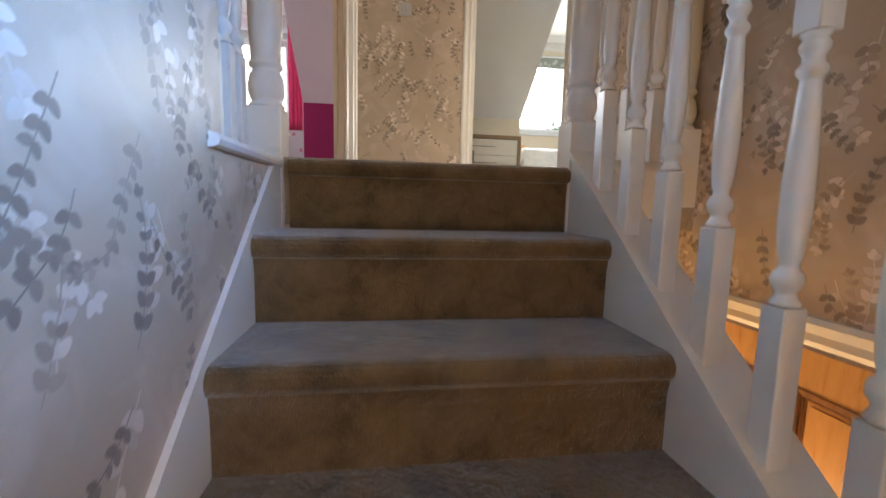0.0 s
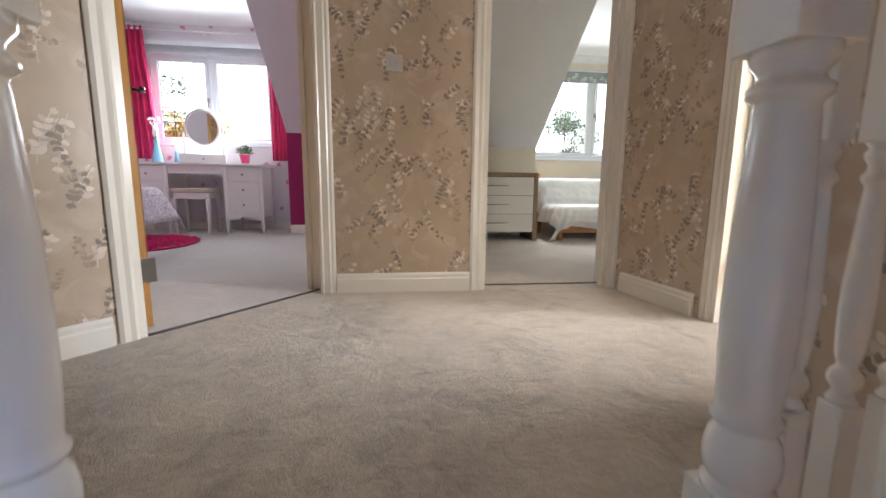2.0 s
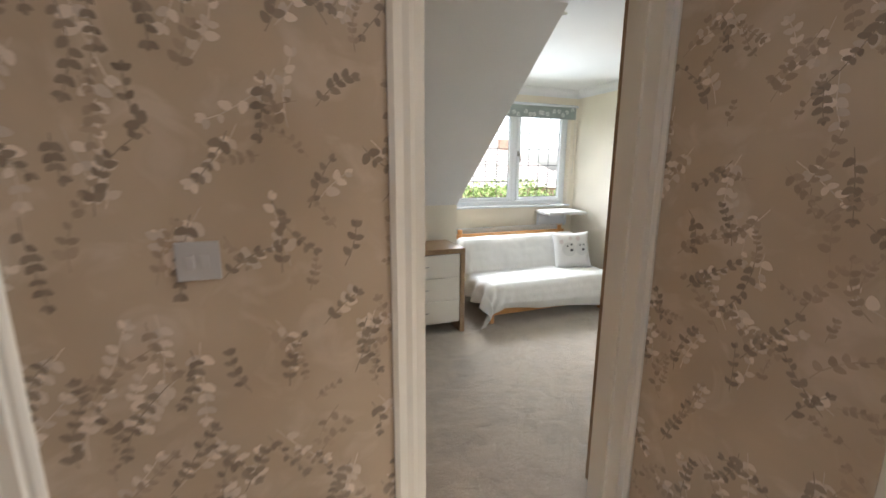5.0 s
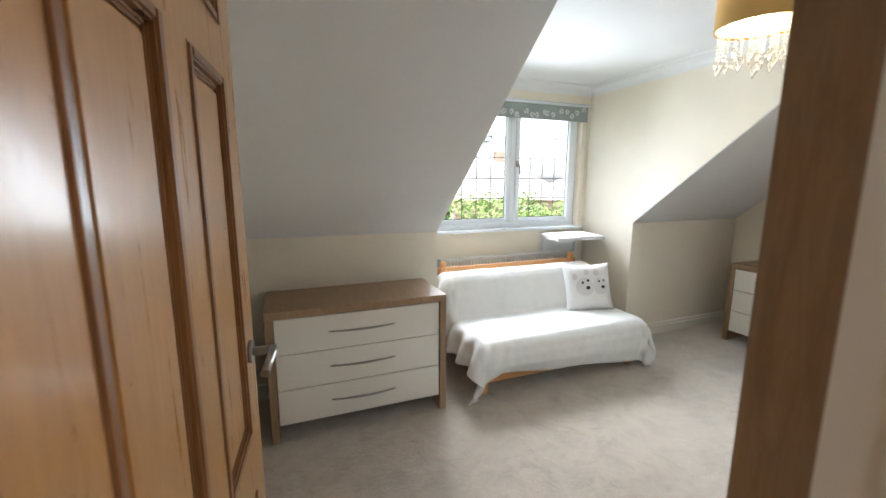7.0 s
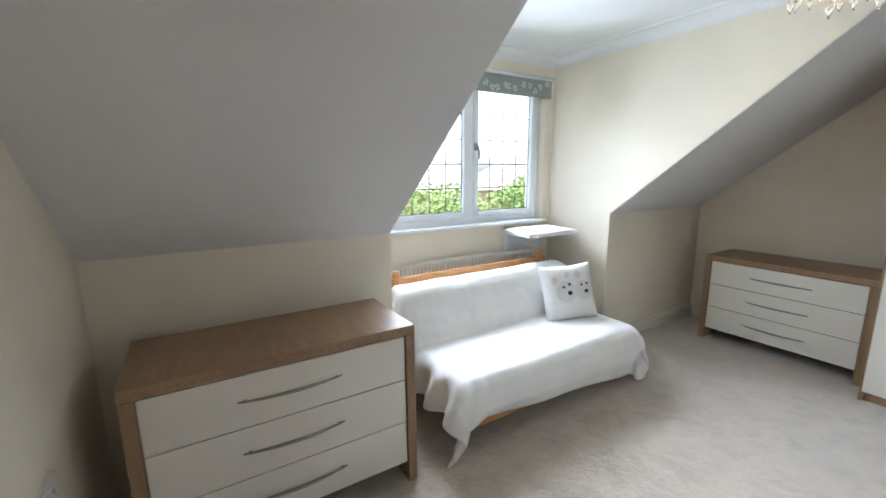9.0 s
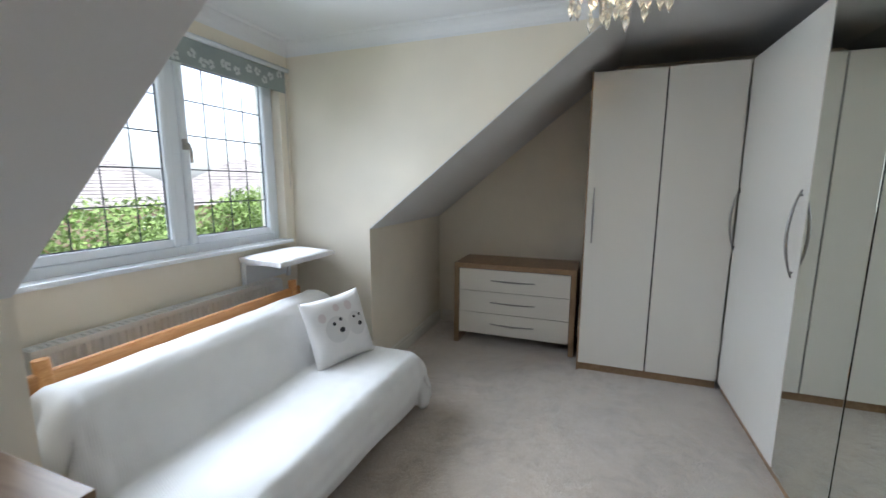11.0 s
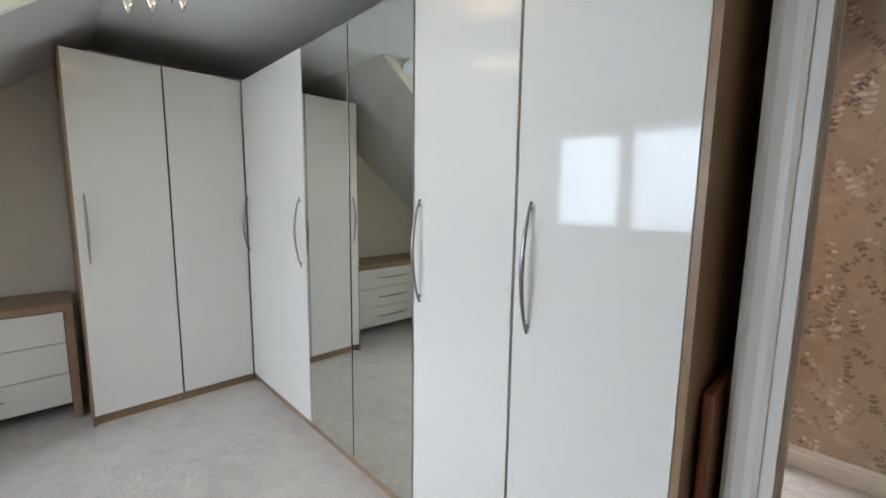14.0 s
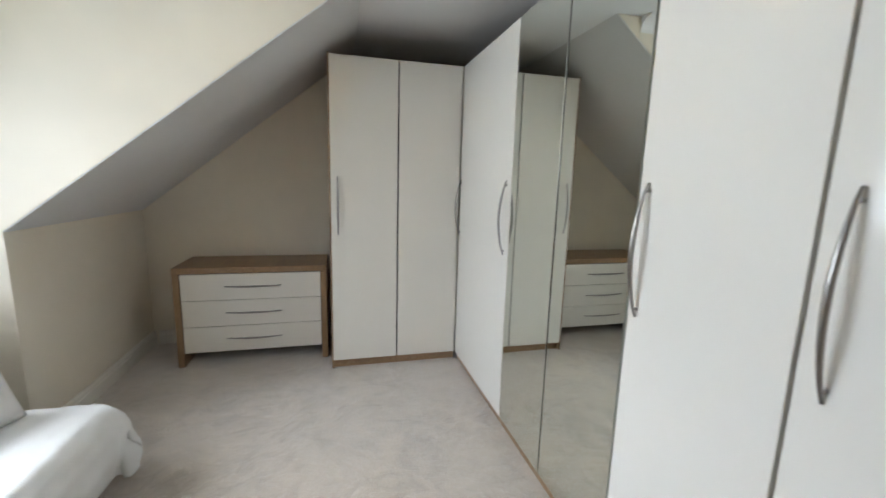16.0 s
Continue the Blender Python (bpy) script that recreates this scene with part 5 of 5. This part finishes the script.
structure("wall_pink_west", box_bm(P_WEST - 0.1, P_WEST, 1.38, 6.8, 0, P_CEIL), M["blossom"], "white wall with pink blossom paper", "wall")
structure("wall_pink_south", box_bm(P_WEST - 0.1, -1.62, 1.38, 1.48, 0, P_CEIL), M["lilac"], "pinkish white wall of the pink bedroom", "wall")
bm = bmesh.new()
add_box(bm, P_WEST - 0.1, 0.55, 1.38, 6.85, P_CEIL, P_CEIL + 0.1)
structure("ceiling_pink", bm, M["ceiling"], "flat white ceiling of the pink bedroom", "ceiling")
skirting((0.5, P_EAVES), (P_CHEEK, P_EAVES))
skirting((P_CHEEK, P_WIN), (P_WEST, P_WIN))
leaded_window("window_1", "white plastic window with leaded panes in the pink bedroom", -2.95, -1.40, 1.12, 2.28, 6.74, (-2.21,), ((4, 5), (4, 5)), (-2.25, 1.7))
structure("window_sill_pink", box_bm(-2.98, -1.37, P_WIN - 0.03, 6.71, 1.10, 1.125, bevel=0.006), M["upvc"], "white window board", "window sill")
pb = empty("venetian_blind", "white slatted blind drawn up at the window top", "blind")
part("headrail", box_bm(-2.97, -1.38, 6.56, 6.61, 2.33, 2.39, bevel=0.004), M["upvc"], pb)
for k in range(7):
    part("slat", box_bm(-2.95, -1.40, 6.565, 6.605, 2.245 + k * 0.012, 2.248 + k * 0.012), M["upvc"], pb)


def curtain_bm(x0, x1, z0, z1, y, folds, flare=0.0):
    bm = bmesh.new()
    n, m = folds * 10, 14
    g = []
    for i in range(n + 1):
        s = i / n
        row = []
        for j in range(m + 1):
            h = j / m
            xx = x0 + (x1 - x0) * s * (1 + flare * (1 - h)) + 0.01 * noise.noise((s * 4, h * 3, 1))
            yy = y + 0.028 * math.sin(s * folds * 2 * math.pi + 0.5 * math.sin(h * 3))
            row.append(bm.verts.new((xx, yy, z0 + (z1 - z0) * h)))
        g.append(row)
    for i in range(n):
        for j in range(m):
            bm.faces.new((g[i][j], g[i + 1][j], g[i + 1][j + 1], g[i][j + 1])).smooth = True
    return bm


for x0, x1, f in ((-3.14, -2.89, 0.35), (-1.42, -1.22, 0.0)):
    c = tagged(part("curtain", curtain_bm(x0, x1, 0.92, 2.52, 6.50, 4, f), M["curtain"], None, "hot pink eyelet curtain pulled aside"), "", "curtain", "bedroom curtains")
    so = c.modifiers.new("thickness", "SOLIDIFY")
    so.thickness = 0.004
bm = bmesh.new()
tube(bm, [(-3.2, 6.50, 2.49), (-1.12, 6.50, 2.49)], 0.012, 10)
pole = tagged(part("curtain_pole", bm, M["white_wood"], None, "slim white curtain pole with ball ends"), "", "curtain pole")
for x in (-3.21, -1.115):
    bm = bmesh.new()
    bmesh.ops.create_uvsphere(bm, u_segments=12, v_segments=8, radius=0.022, matrix=Matrix.Translation((x, 6.50, 2.49)))
    part("finial", bm, M["chrome"], pole)
for x in (-3.05, -2.2, -1.2):
    part("bracket", box_bm(x - 0.008, x + 0.008, 6.50, 6.618, 2.475, 2.49), M["white_wood"], pole)

# dressing table
DT = empty("dressing_table", "white double-pedestal dressing table below the window", "dressing table")
DX0, DX1, DY0, DY1, DH = -2.99, -1.44, 6.06, 6.53, 0.86
part("top", box_bm(DX0 - 0.03, DX1 + 0.03, DY0 - 0.03, DY1 + 0.02, DH - 0.03, DH, bevel=0.006), M["white_wood"], DT)
part("apron", box_bm(DX0 + 0.46, DX1 - 0.46, DY0 + 0.015, DY0 + 0.035, DH - 0.13, DH - 0.03), M["white_wood"], DT)
for x0 in (DX0, DX1 - 0.46):
    x1 = x0 + 0.46
    ped = part("pedestal", box_bm(x0 + 0.012, x1 - 0.012, DY0 + 0.016, DY1, 0.20, DH - 0.032), M["white_wood"], DT)
    bm = bmesh.new()
    pts = [(x0 + 0.04, DY0 + 0.002, 0.25), (x0 + 0.04, DY0 + 0.002, 0.155)]
    pts += [(x0 + 0.04 + 0.38 * k / 8, DY0 + 0.002, 0.155 + 0.045 * math.sin(math.pi * k / 8)) for k in range(1, 8)]
    pts += [(x1 - 0.04, DY0 + 0.002, 0.155), (x1 - 0.04, DY0 + 0.002, 0.25)]
    prism(bm, pts, (0, 0.014, 0))
    part("arched_rail", bm, M["white_wood"], ped)
    for lx in (x0 + 0.02, x1 - 0.02):
        for ly in (DY0 + 0.02, DY1 - 0.02):
            bm = bmesh.new()
            rings = [(0.013, 0.0), (0.02, 0.2), (0.02, DH - 0.032)]
            prev = None
            for r, z in rings:
                cur = [bm.verts.new((lx + a * r, ly + b * r, z)) for a, b in ((-1, -1), (1, -1), (1, 1), (-1, 1))]
                if prev:
                    for q in range(4):
                        bm.faces.new((prev[q], prev[(q + 1) % 4], cur[(q + 1) % 4], cur[q]))
                else:
                    bm.faces.new(cur[::-1])
                prev = cur
            bm.faces.new(prev)
            part("leg", bm, M["white_wood"], DT)
    for k in range(3):
        z0 = 0.262 + k * 0.186
        d = part("drawer", box_bm(x0 + 0.043, x1 - 0.043, DY0 - 0.002, DY0 + 0.012, z0, z0 + 0.178, bevel=0.004), M["white_wood"], ped)
        bm = bmesh.new()
        bmesh.ops.create_uvsphere(bm, u_segments=10, v_segments=8, radius=0.014, matrix=Matrix.Translation(((x0 + x1) / 2, DY0 - 0.016, z0 + 0.09)))
        tube(bm, [((x0 + x1) / 2, DY0 - 0.001, z0 + 0.09), ((x0 + x1) / 2, DY0 - 0.012, z0 + 0.09)], 0.006)
        part("knob", bm, M["steel"], d, "small metal knob")

stool = empty("stool", "white dressing stool with a beige padded seat", "stool")
part("seat", box_bm(-2.46, -2.02, 5.94, 6.28, 0.50, 0.555, bevel=0.02, seg=3), fabric("beige_seat_fabric", (0.5, 0.43, 0.34)), stool, "beige padded seat")
part("seat_rail", box_bm(-2.44, -2.04, 5.955, 6.265, 0.43, 0.50), M["white_wood"], stool)
for x in (-2.43, -2.05):
    for y in (5.965, 6.255):
        bm = bmesh.new()
        lathe(bm, [(0.018, 0), (0.027, 0.43)], 4, (x, y, 0))
        part("leg", bm, M["white_wood"], stool)

vm = empty("vanity_mirror", "oval white swivel mirror on a small drawer base", "mirror")
part("base", box_bm(-2.45, -1.95, 6.2, 6.4, DH, DH + 0.11, bevel=0.006), M["white_wood"], vm)
bm = bmesh.new()
bmesh.ops.create_uvsphere(bm, u_segments=8, v_segments=6, radius=0.011, matrix=Matrix.Translation((-2.2, 6.19, DH + 0.055)))
part("knob", bm, M["steel"], vm)
for x in (-2.40, -1.98):
    bm = bmesh.new()
    tube(bm, [(x, 6.3, DH + 0.10), (x, 6.3, DH + 0.38)], 0.012, 8)
    part("post", bm, M["white_wood"], vm)
fr = bmesh.new()
ring = []
for k in range(40):
    a = 2 * math.pi * k / 40
    ring.append([fr.verts.new((-2.19 + (0.165 + q * 0.028) * math.cos(a), 6.3 + dy, 1.30 + (0.20 + q * 0.028) * math.sin(a))) for q, dy in ((0, -0.012), (0.5, -0.02), (1, -0.01), (1, 0.014), (0, 0.014))])
for k in range(40):
    for j in range(5):
        fr.faces.new((ring[k][j], ring[(k + 1) % 40][j], ring[(k + 1) % 40][(j + 1) % 5], ring[k][(j + 1) % 5])).smooth = True
bmesh.ops.recalc_face_normals(fr, faces=fr.faces[:])
mf = part("mirror_frame", fr, M["white_wood"], vm)
bm = bmesh.new()
prism(bm, [(-2.19 + 0.17 * math.cos(2 * math.pi * k / 40), 6.292, 1.30 + 0.205 * math.sin(2 * math.pi * k / 40)) for k in range(40)], (0, 0.006, 0))
part("glass", bm, M["mirror"], mf, "oval mirror glass")

vm.matrix_basis = Matrix.Translation((-2.19, 6.3, 0)) @ Matrix.Rotation(radians(19), 4, "Z") @ Matrix.Translation((2.19, -6.3, 0))

pot = empty("pot_plant", "small bushy green plant in a pink pot", "plant")
bm = bmesh.new()
lathe(bm, [(0.045, DH), (0.062, DH + 0.105), (0.066, DH + 0.11), (0.066, DH + 0.118), (0.05, DH + 0.115)], 20, (-1.70, 6.28, 0))
part("pot", bm, M["pink"], pot, "bright pink pot")
bm = bmesh.new()
rng = random.Random(2)
for k in range(170):
    a, e, r = rng.random() * 6.283, rng.random() * 1.45, 0.045 + 0.06 * rng.random()
    c = Vector((-1.70 + r * math.cos(a) * math.cos(e), 6.28 + r * math.sin(a) * math.cos(e), DH + 0.13 + r * math.sin(e)))
    u = Vector((rng.uniform(-1, 1), rng.uniform(-1, 1), rng.uniform(-0.3, 1))).normalized() * 0.022
    w = u.cross(Vector((rng.uniform(-1, 1), rng.uniform(-1, 1), 0.3))).normalized() * 0.007
    bm.faces.new([bm.verts.new(c - u), bm.verts.new(c + w), bm.verts.new(c + u), bm.verts.new(c - w)])
part("foliage", bm, M["leaf"], pot)

for x, hgt in ((-2.74, 0.46), (-2.52, 0.24)):
    k = hgt / 0.46
    fig = empty("figurine", "pale blue and white ornament on the dressing table", "ornament", "dressing table ornaments")
    bm = bmesh.new()
    lathe(bm, [(0.062 * k, 0), (0.055 * k, 0.06 * k), (0.03 * k, 0.2 * k), (0.032 * k, 0.26 * k), (0.012 * k, 0.30 * k)], 16, (x, 6.3, DH))
    part("body", bm, M["blue"], fig)
    bm = bmesh.new()
    lathe(bm, [(0.012 * k, 0.29 * k), (0.03 * k, 0.33 * k), (0.034 * k, 0.37 * k), (0.015 * k, 0.46 * k)], 12, (x, 6.3, DH))
    part("crown", bm, M["white_wood"], fig)
    bm = bmesh.new()
    rng = random.Random(int(hgt * 100))
    for q in range(7):
        tip = Vector((x + rng.uniform(-0.07, 0.07) * k, 6.3 + rng.uniform(-0.04, 0.04) * k, DH + (0.42 + 0.14 * rng.random()) * k))
        tube(bm, [(x, 6.3, DH + 0.38 * k), (x * 0.4 + tip.x * 0.6, 6.3, DH + 0.43 * k), tip], 0.002, 5)
        for w in range(5):
            c = tip + Vector((rng.uniform(-1, 1), rng.uniform(-1, 1), rng.uniform(-1, 1))) * 0.014 * k
            bmesh.ops.create_icosphere(bm, subdivisions=1, radius=0.011 * k, matrix=Matrix.Translation(c))
    part("blossom_spray", bm, M["white_wood"], fig, "white blossom spray")

# bed
bed = empty("bed", "white bed with a lilac quilted spread in the pink bedroom", "bed")
for x, y in ((-1.80, 3.90), (-2.20, 4.60)):
    part("leg", box_bm(x - 0.03, x + 0.03, y - 0.03, y + 0.03, 0, 0.30, bevel=0.006), M["white_wood"], bed)
part("base", box_bm(-3.38, -1.80, 3.86, 4.70, 0.28, 0.34), M["white_wood"], bed)
part("mattress", box_bm(-3.37, -1.90, 3.83, 4.72, 0.34, 0.50, bevel=0.05, seg=3), M["white_wood"], bed)
bm = bmesh.new()
g = []
for i in range(45):
    row = []
    for j in range(41):
        x = -3.36 + 1.66 * i / 44
        v = j / 40
        y = 3.86 + 0.92 * v
        ex = max(0.0, x + 1.96)
        ey = max(0.0, 0.05 - v, v - 0.95) * 0.92
        z = 0.57 - 0.045 * min(1, ex / 0.05) ** 2 - max(0, ex - 0.05) * 1.15 - ey * 2.2 + 0.012 * noise.noise((x * 5, y * 6, 1))
        row.append(bm.verts.new((min(x, -1.96) + ex * 0.75 + 0.02 * noise.noise((y * 7, z * 5, 2)) * min(1, ex * 8), y, z)))
    g.append(row)
for i in range(44):
    for j in range(40):
        bm.faces.new((g[i][j], g[i + 1][j], g[i + 1][j + 1], g[i][j + 1])).smooth = True
bs = tagged(part("bedspread", bm, M["spread"], None, "lilac and white knitted spread hanging over the bed end"), "", "bedspread")
so = bs.modifiers.new("thickness", "SOLIDIFY")
so.thickness = 0.012

# rug
rug_bm = bmesh.new()
rng = random.Random(8)
RX, RY, RR = -2.52, 5.06, 0.68
lathe(rug_bm, [(RR, 0.002), (RR + 0.01, 0.014), (RR - 0.02, 0.02)], 64, (RX, RY, 0))
for k in range(9000):
    a, r = rng.random() * 6.2832, RR * math.sqrt(rng.random())
    c = Vector((RX + r * math.cos(a), RY + r * math.sin(a), 0.018))
    lean = Vector((rng.uniform(-0.016, 0.016), rng.uniform(-0.016, 0.016), rng.uniform(0.012, 0.026)))
    w = Vector((-lean.y, lean.x, 0)).normalized() * 0.004
    rug_bm.faces.new([rug_bm.verts.new(c - w), rug_bm.verts.new(c + w), rug_bm.verts.new(c + lean)])
tagged(part("rug", rug_bm, M["rug"], None, "round magenta shaggy rug on the pale carpet"), "", "rug")

# ---------------------------------------------------------------- outside
grass = carpet("lawn_grass", (0.07, 0.11, 0.03), 0.4)
bm = bmesh.new()
add_box(bm, -300, 300, 6.9, 500, GROUND - 0.5, GROUND - 0.35)
structure("ground", bm, grass, "lawn and gardens behind the house", "ground", uv=False)
tile_mat = plaster("weathered_roof_tile", (0.30, 0.27, 0.25), 0.9, 0.25)
brick_mat = plaster("brown_brickwork", (0.36, 0.24, 0.18), 0.9, 0.2)


def bungalow(x, y, w, d, ridge, turn):
    e = empty("bungalow", "brick bungalow with a grey tiled hipped roof and chimney", "house", "houses behind the garden")
    z0, ze, zr = GROUND - 0.35, -0.05, ridge
    part("wall", box_bm(-w / 2, w / 2, -d / 2, d / 2, z0, ze), brick_mat, e)
    bm = bmesh.new()
    o = 0.4
    hip = d / 2 + o
    n = 16
    for k in range(n):
        a, b = k / n, (k + 1) / n
        for za, zb, qa, qb in ((a, b, 1 - a, 1 - b),):
            lo, hi = ze + (zr - ze) * a + 0.03, ze + (zr - ze) * b
            xa, ya = w / 2 + o - hip * a, hip * (1 - a)
            xb, yb = w / 2 + o - hip * b, hip * (1 - b)
            A = [bm.verts.new(p) for p in ((-xa, -ya, lo), (xa, -ya, lo), (xa, ya, lo), (-xa, ya, lo))]
            B = [bm.verts.new(p) for p in ((-xb, -yb, hi), (xb, -yb, hi), (xb, yb, hi), (-xb, yb, hi))]
            for q in range(4):
                bm.faces.new((A[q], A[(q + 1) % 4], B[(q + 1) % 4], B[q]))
    roof = part("roof", bm, tile_mat, e, "grey tiled hipped roof")
    part("chimney", box_bm(w * 0.12, w * 0.12 + 0.8, -0.3, 0.3, ridge - 0.9, ridge + 0.7), brick_mat, roof, "brick chimney")
    for k in (-1, 1):
        wi = part("window", box_bm(k * w / 4 - 0.7, k * w / 4 + 0.7, -d / 2 - 0.03, -d / 2 + 0.01, -1.8, -0.6), M["upvc"], e)
        part("pane", box_bm(k * w / 4 - 0.62, k * w / 4 + 0.62, -d / 2 - 0.036, -d / 2 - 0.03, -1.72, -0.68), M["iron"], wi)
    e.matrix_basis = pose(x, y, 0, 0, 0, turn)
    return e


bungalow(16.5, 35, 14, 9, 3.2, -12)
bungalow(31, 33, 15, 9, 3.5, 10)
bungalow(-18, 36, 14, 9, 2.4, 4)


def foliage(bm, c, r, count, size, rng, squash=1.0):
    for k in range(count):
        d = Vector((rng.gauss(0, 1), rng.gauss(0, 1), rng.gauss(0, 1))).normalized() * (r * (0.55 + 0.5 * rng.random()))
        p = Vector(c) + Vector((d.x, d.y, d.z * squash))
        u = Vector((rng.uniform(-1, 1), rng.uniform(-1, 1), rng.uniform(-1, 1))).normalized() * size
        w = u.cross(Vector((rng.uniform(-1, 1), rng.uniform(-1, 1), 1))).normalized() * size * 0.45
        bm.faces.new([bm.verts.new(p - u), bm.verts.new(p + w), bm.verts.new(p + u), bm.verts.new(p - w)])


def leafy(name, label, base, trunk_h, blobs, leaf_mat, count, size, seed):
    e = empty(name, label, "tree" if trunk_h > 2 else "shrub", "garden plants")
    rng = random.Random(seed)
    bm = bmesh.new()
    x, y, z = base
    tube(bm, [(x, y, z), (x + 0.05, y, z + trunk_h * 0.6), (x, y + 0.08, z + trunk_h)], [0.06 * trunk_h ** 0.6, 0.045 * trunk_h ** 0.6, 0.03 * trunk_h ** 0.6], 8)
    for bx, by, bz, r in blobs:
        tube(bm, [(x, y, z + trunk_h * 0.7), (x + bx * 0.6, y + by * 0.6, z + (trunk_h * 0.7 + bz) / 2), (x + bx, y + by, z + bz)], [0.03 * trunk_h ** 0.5, 0.02, 0.01], 6)
    part("trunk", bm, M["brown_wood"], e)
    bm = bmesh.new()
    for bx, by, bz, r in blobs:
        foliage(bm, (x + bx, y + by, z + bz), r, count, size, rng, 0.8)
    part("crown", bm, leaf_mat, e)
    return e


spring = fabric("fresh_green_leaf", (0.20, 0.28, 0.08), 6, 0.2, 0.45)
gold = fabric("yellow_green_leaf", (0.32, 0.36, 0.04), 6, 0.2, 0.35)
autumn = fabric("orange_autumn_leaf", (0.50, 0.27, 0.07), 4, 0.2, 0.5)
pine_leaf = fabric("grey_green_needles", (0.13, 0.17, 0.11), 6, 0.2, 0.3)
rng = random.Random(3)
leafy("shrub", "large rounded green garden shrub", (8.2, 14.6, GROUND - 0.4), 1.8,
      [(rng.uniform(-3.4, 4.6), rng.uniform(-0.9, 0.9), 1.4 + 2.2 * rng.random(), 0.95) for _ in range(34)], spring, 620, 0.075, 11)
leafy("shrub", "bright yellow-green conifer by the fence", (4.5, 10.4, GROUND - 0.4), 1.2,
      [(0, 0, 0.5 + k * 0.55, 0.66 - k * 0.1) for k in range(6)], gold, 420, 0.05, 12)
leafy("tree", "tall grey-green pine with open branches", (18.5, 42, GROUND - 0.4), 7.5,
      [(rng.uniform(-2.4, 2.4), rng.uniform(-1, 1), 7.0 + 4.0 * rng.random(), 0.95) for _ in range(13)], pine_leaf, 260, 0.14, 13)
leafy("tree", "orange autumn tree beyond the pink bedroom window", (-8.8, 24, GROUND - 0.4), 5.0,
      [(rng.uniform(-2.8, 2.8), rng.uniform(-1, 1), 2.6 + 4.2 * rng.random(), 0.95) for _ in range(20)], autumn, 330, 0.11, 14)
leafy("tree", "dark bare-branched tree with thin foliage", (-12.0, 22, GROUND - 0.4), 6.4,
      [(rng.uniform(-2.2, 2.2), rng.uniform(-1, 1), 4.0 + 4.5 * rng.random(), 0.8) for _ in range(14)], pine_leaf, 200, 0.1, 15)
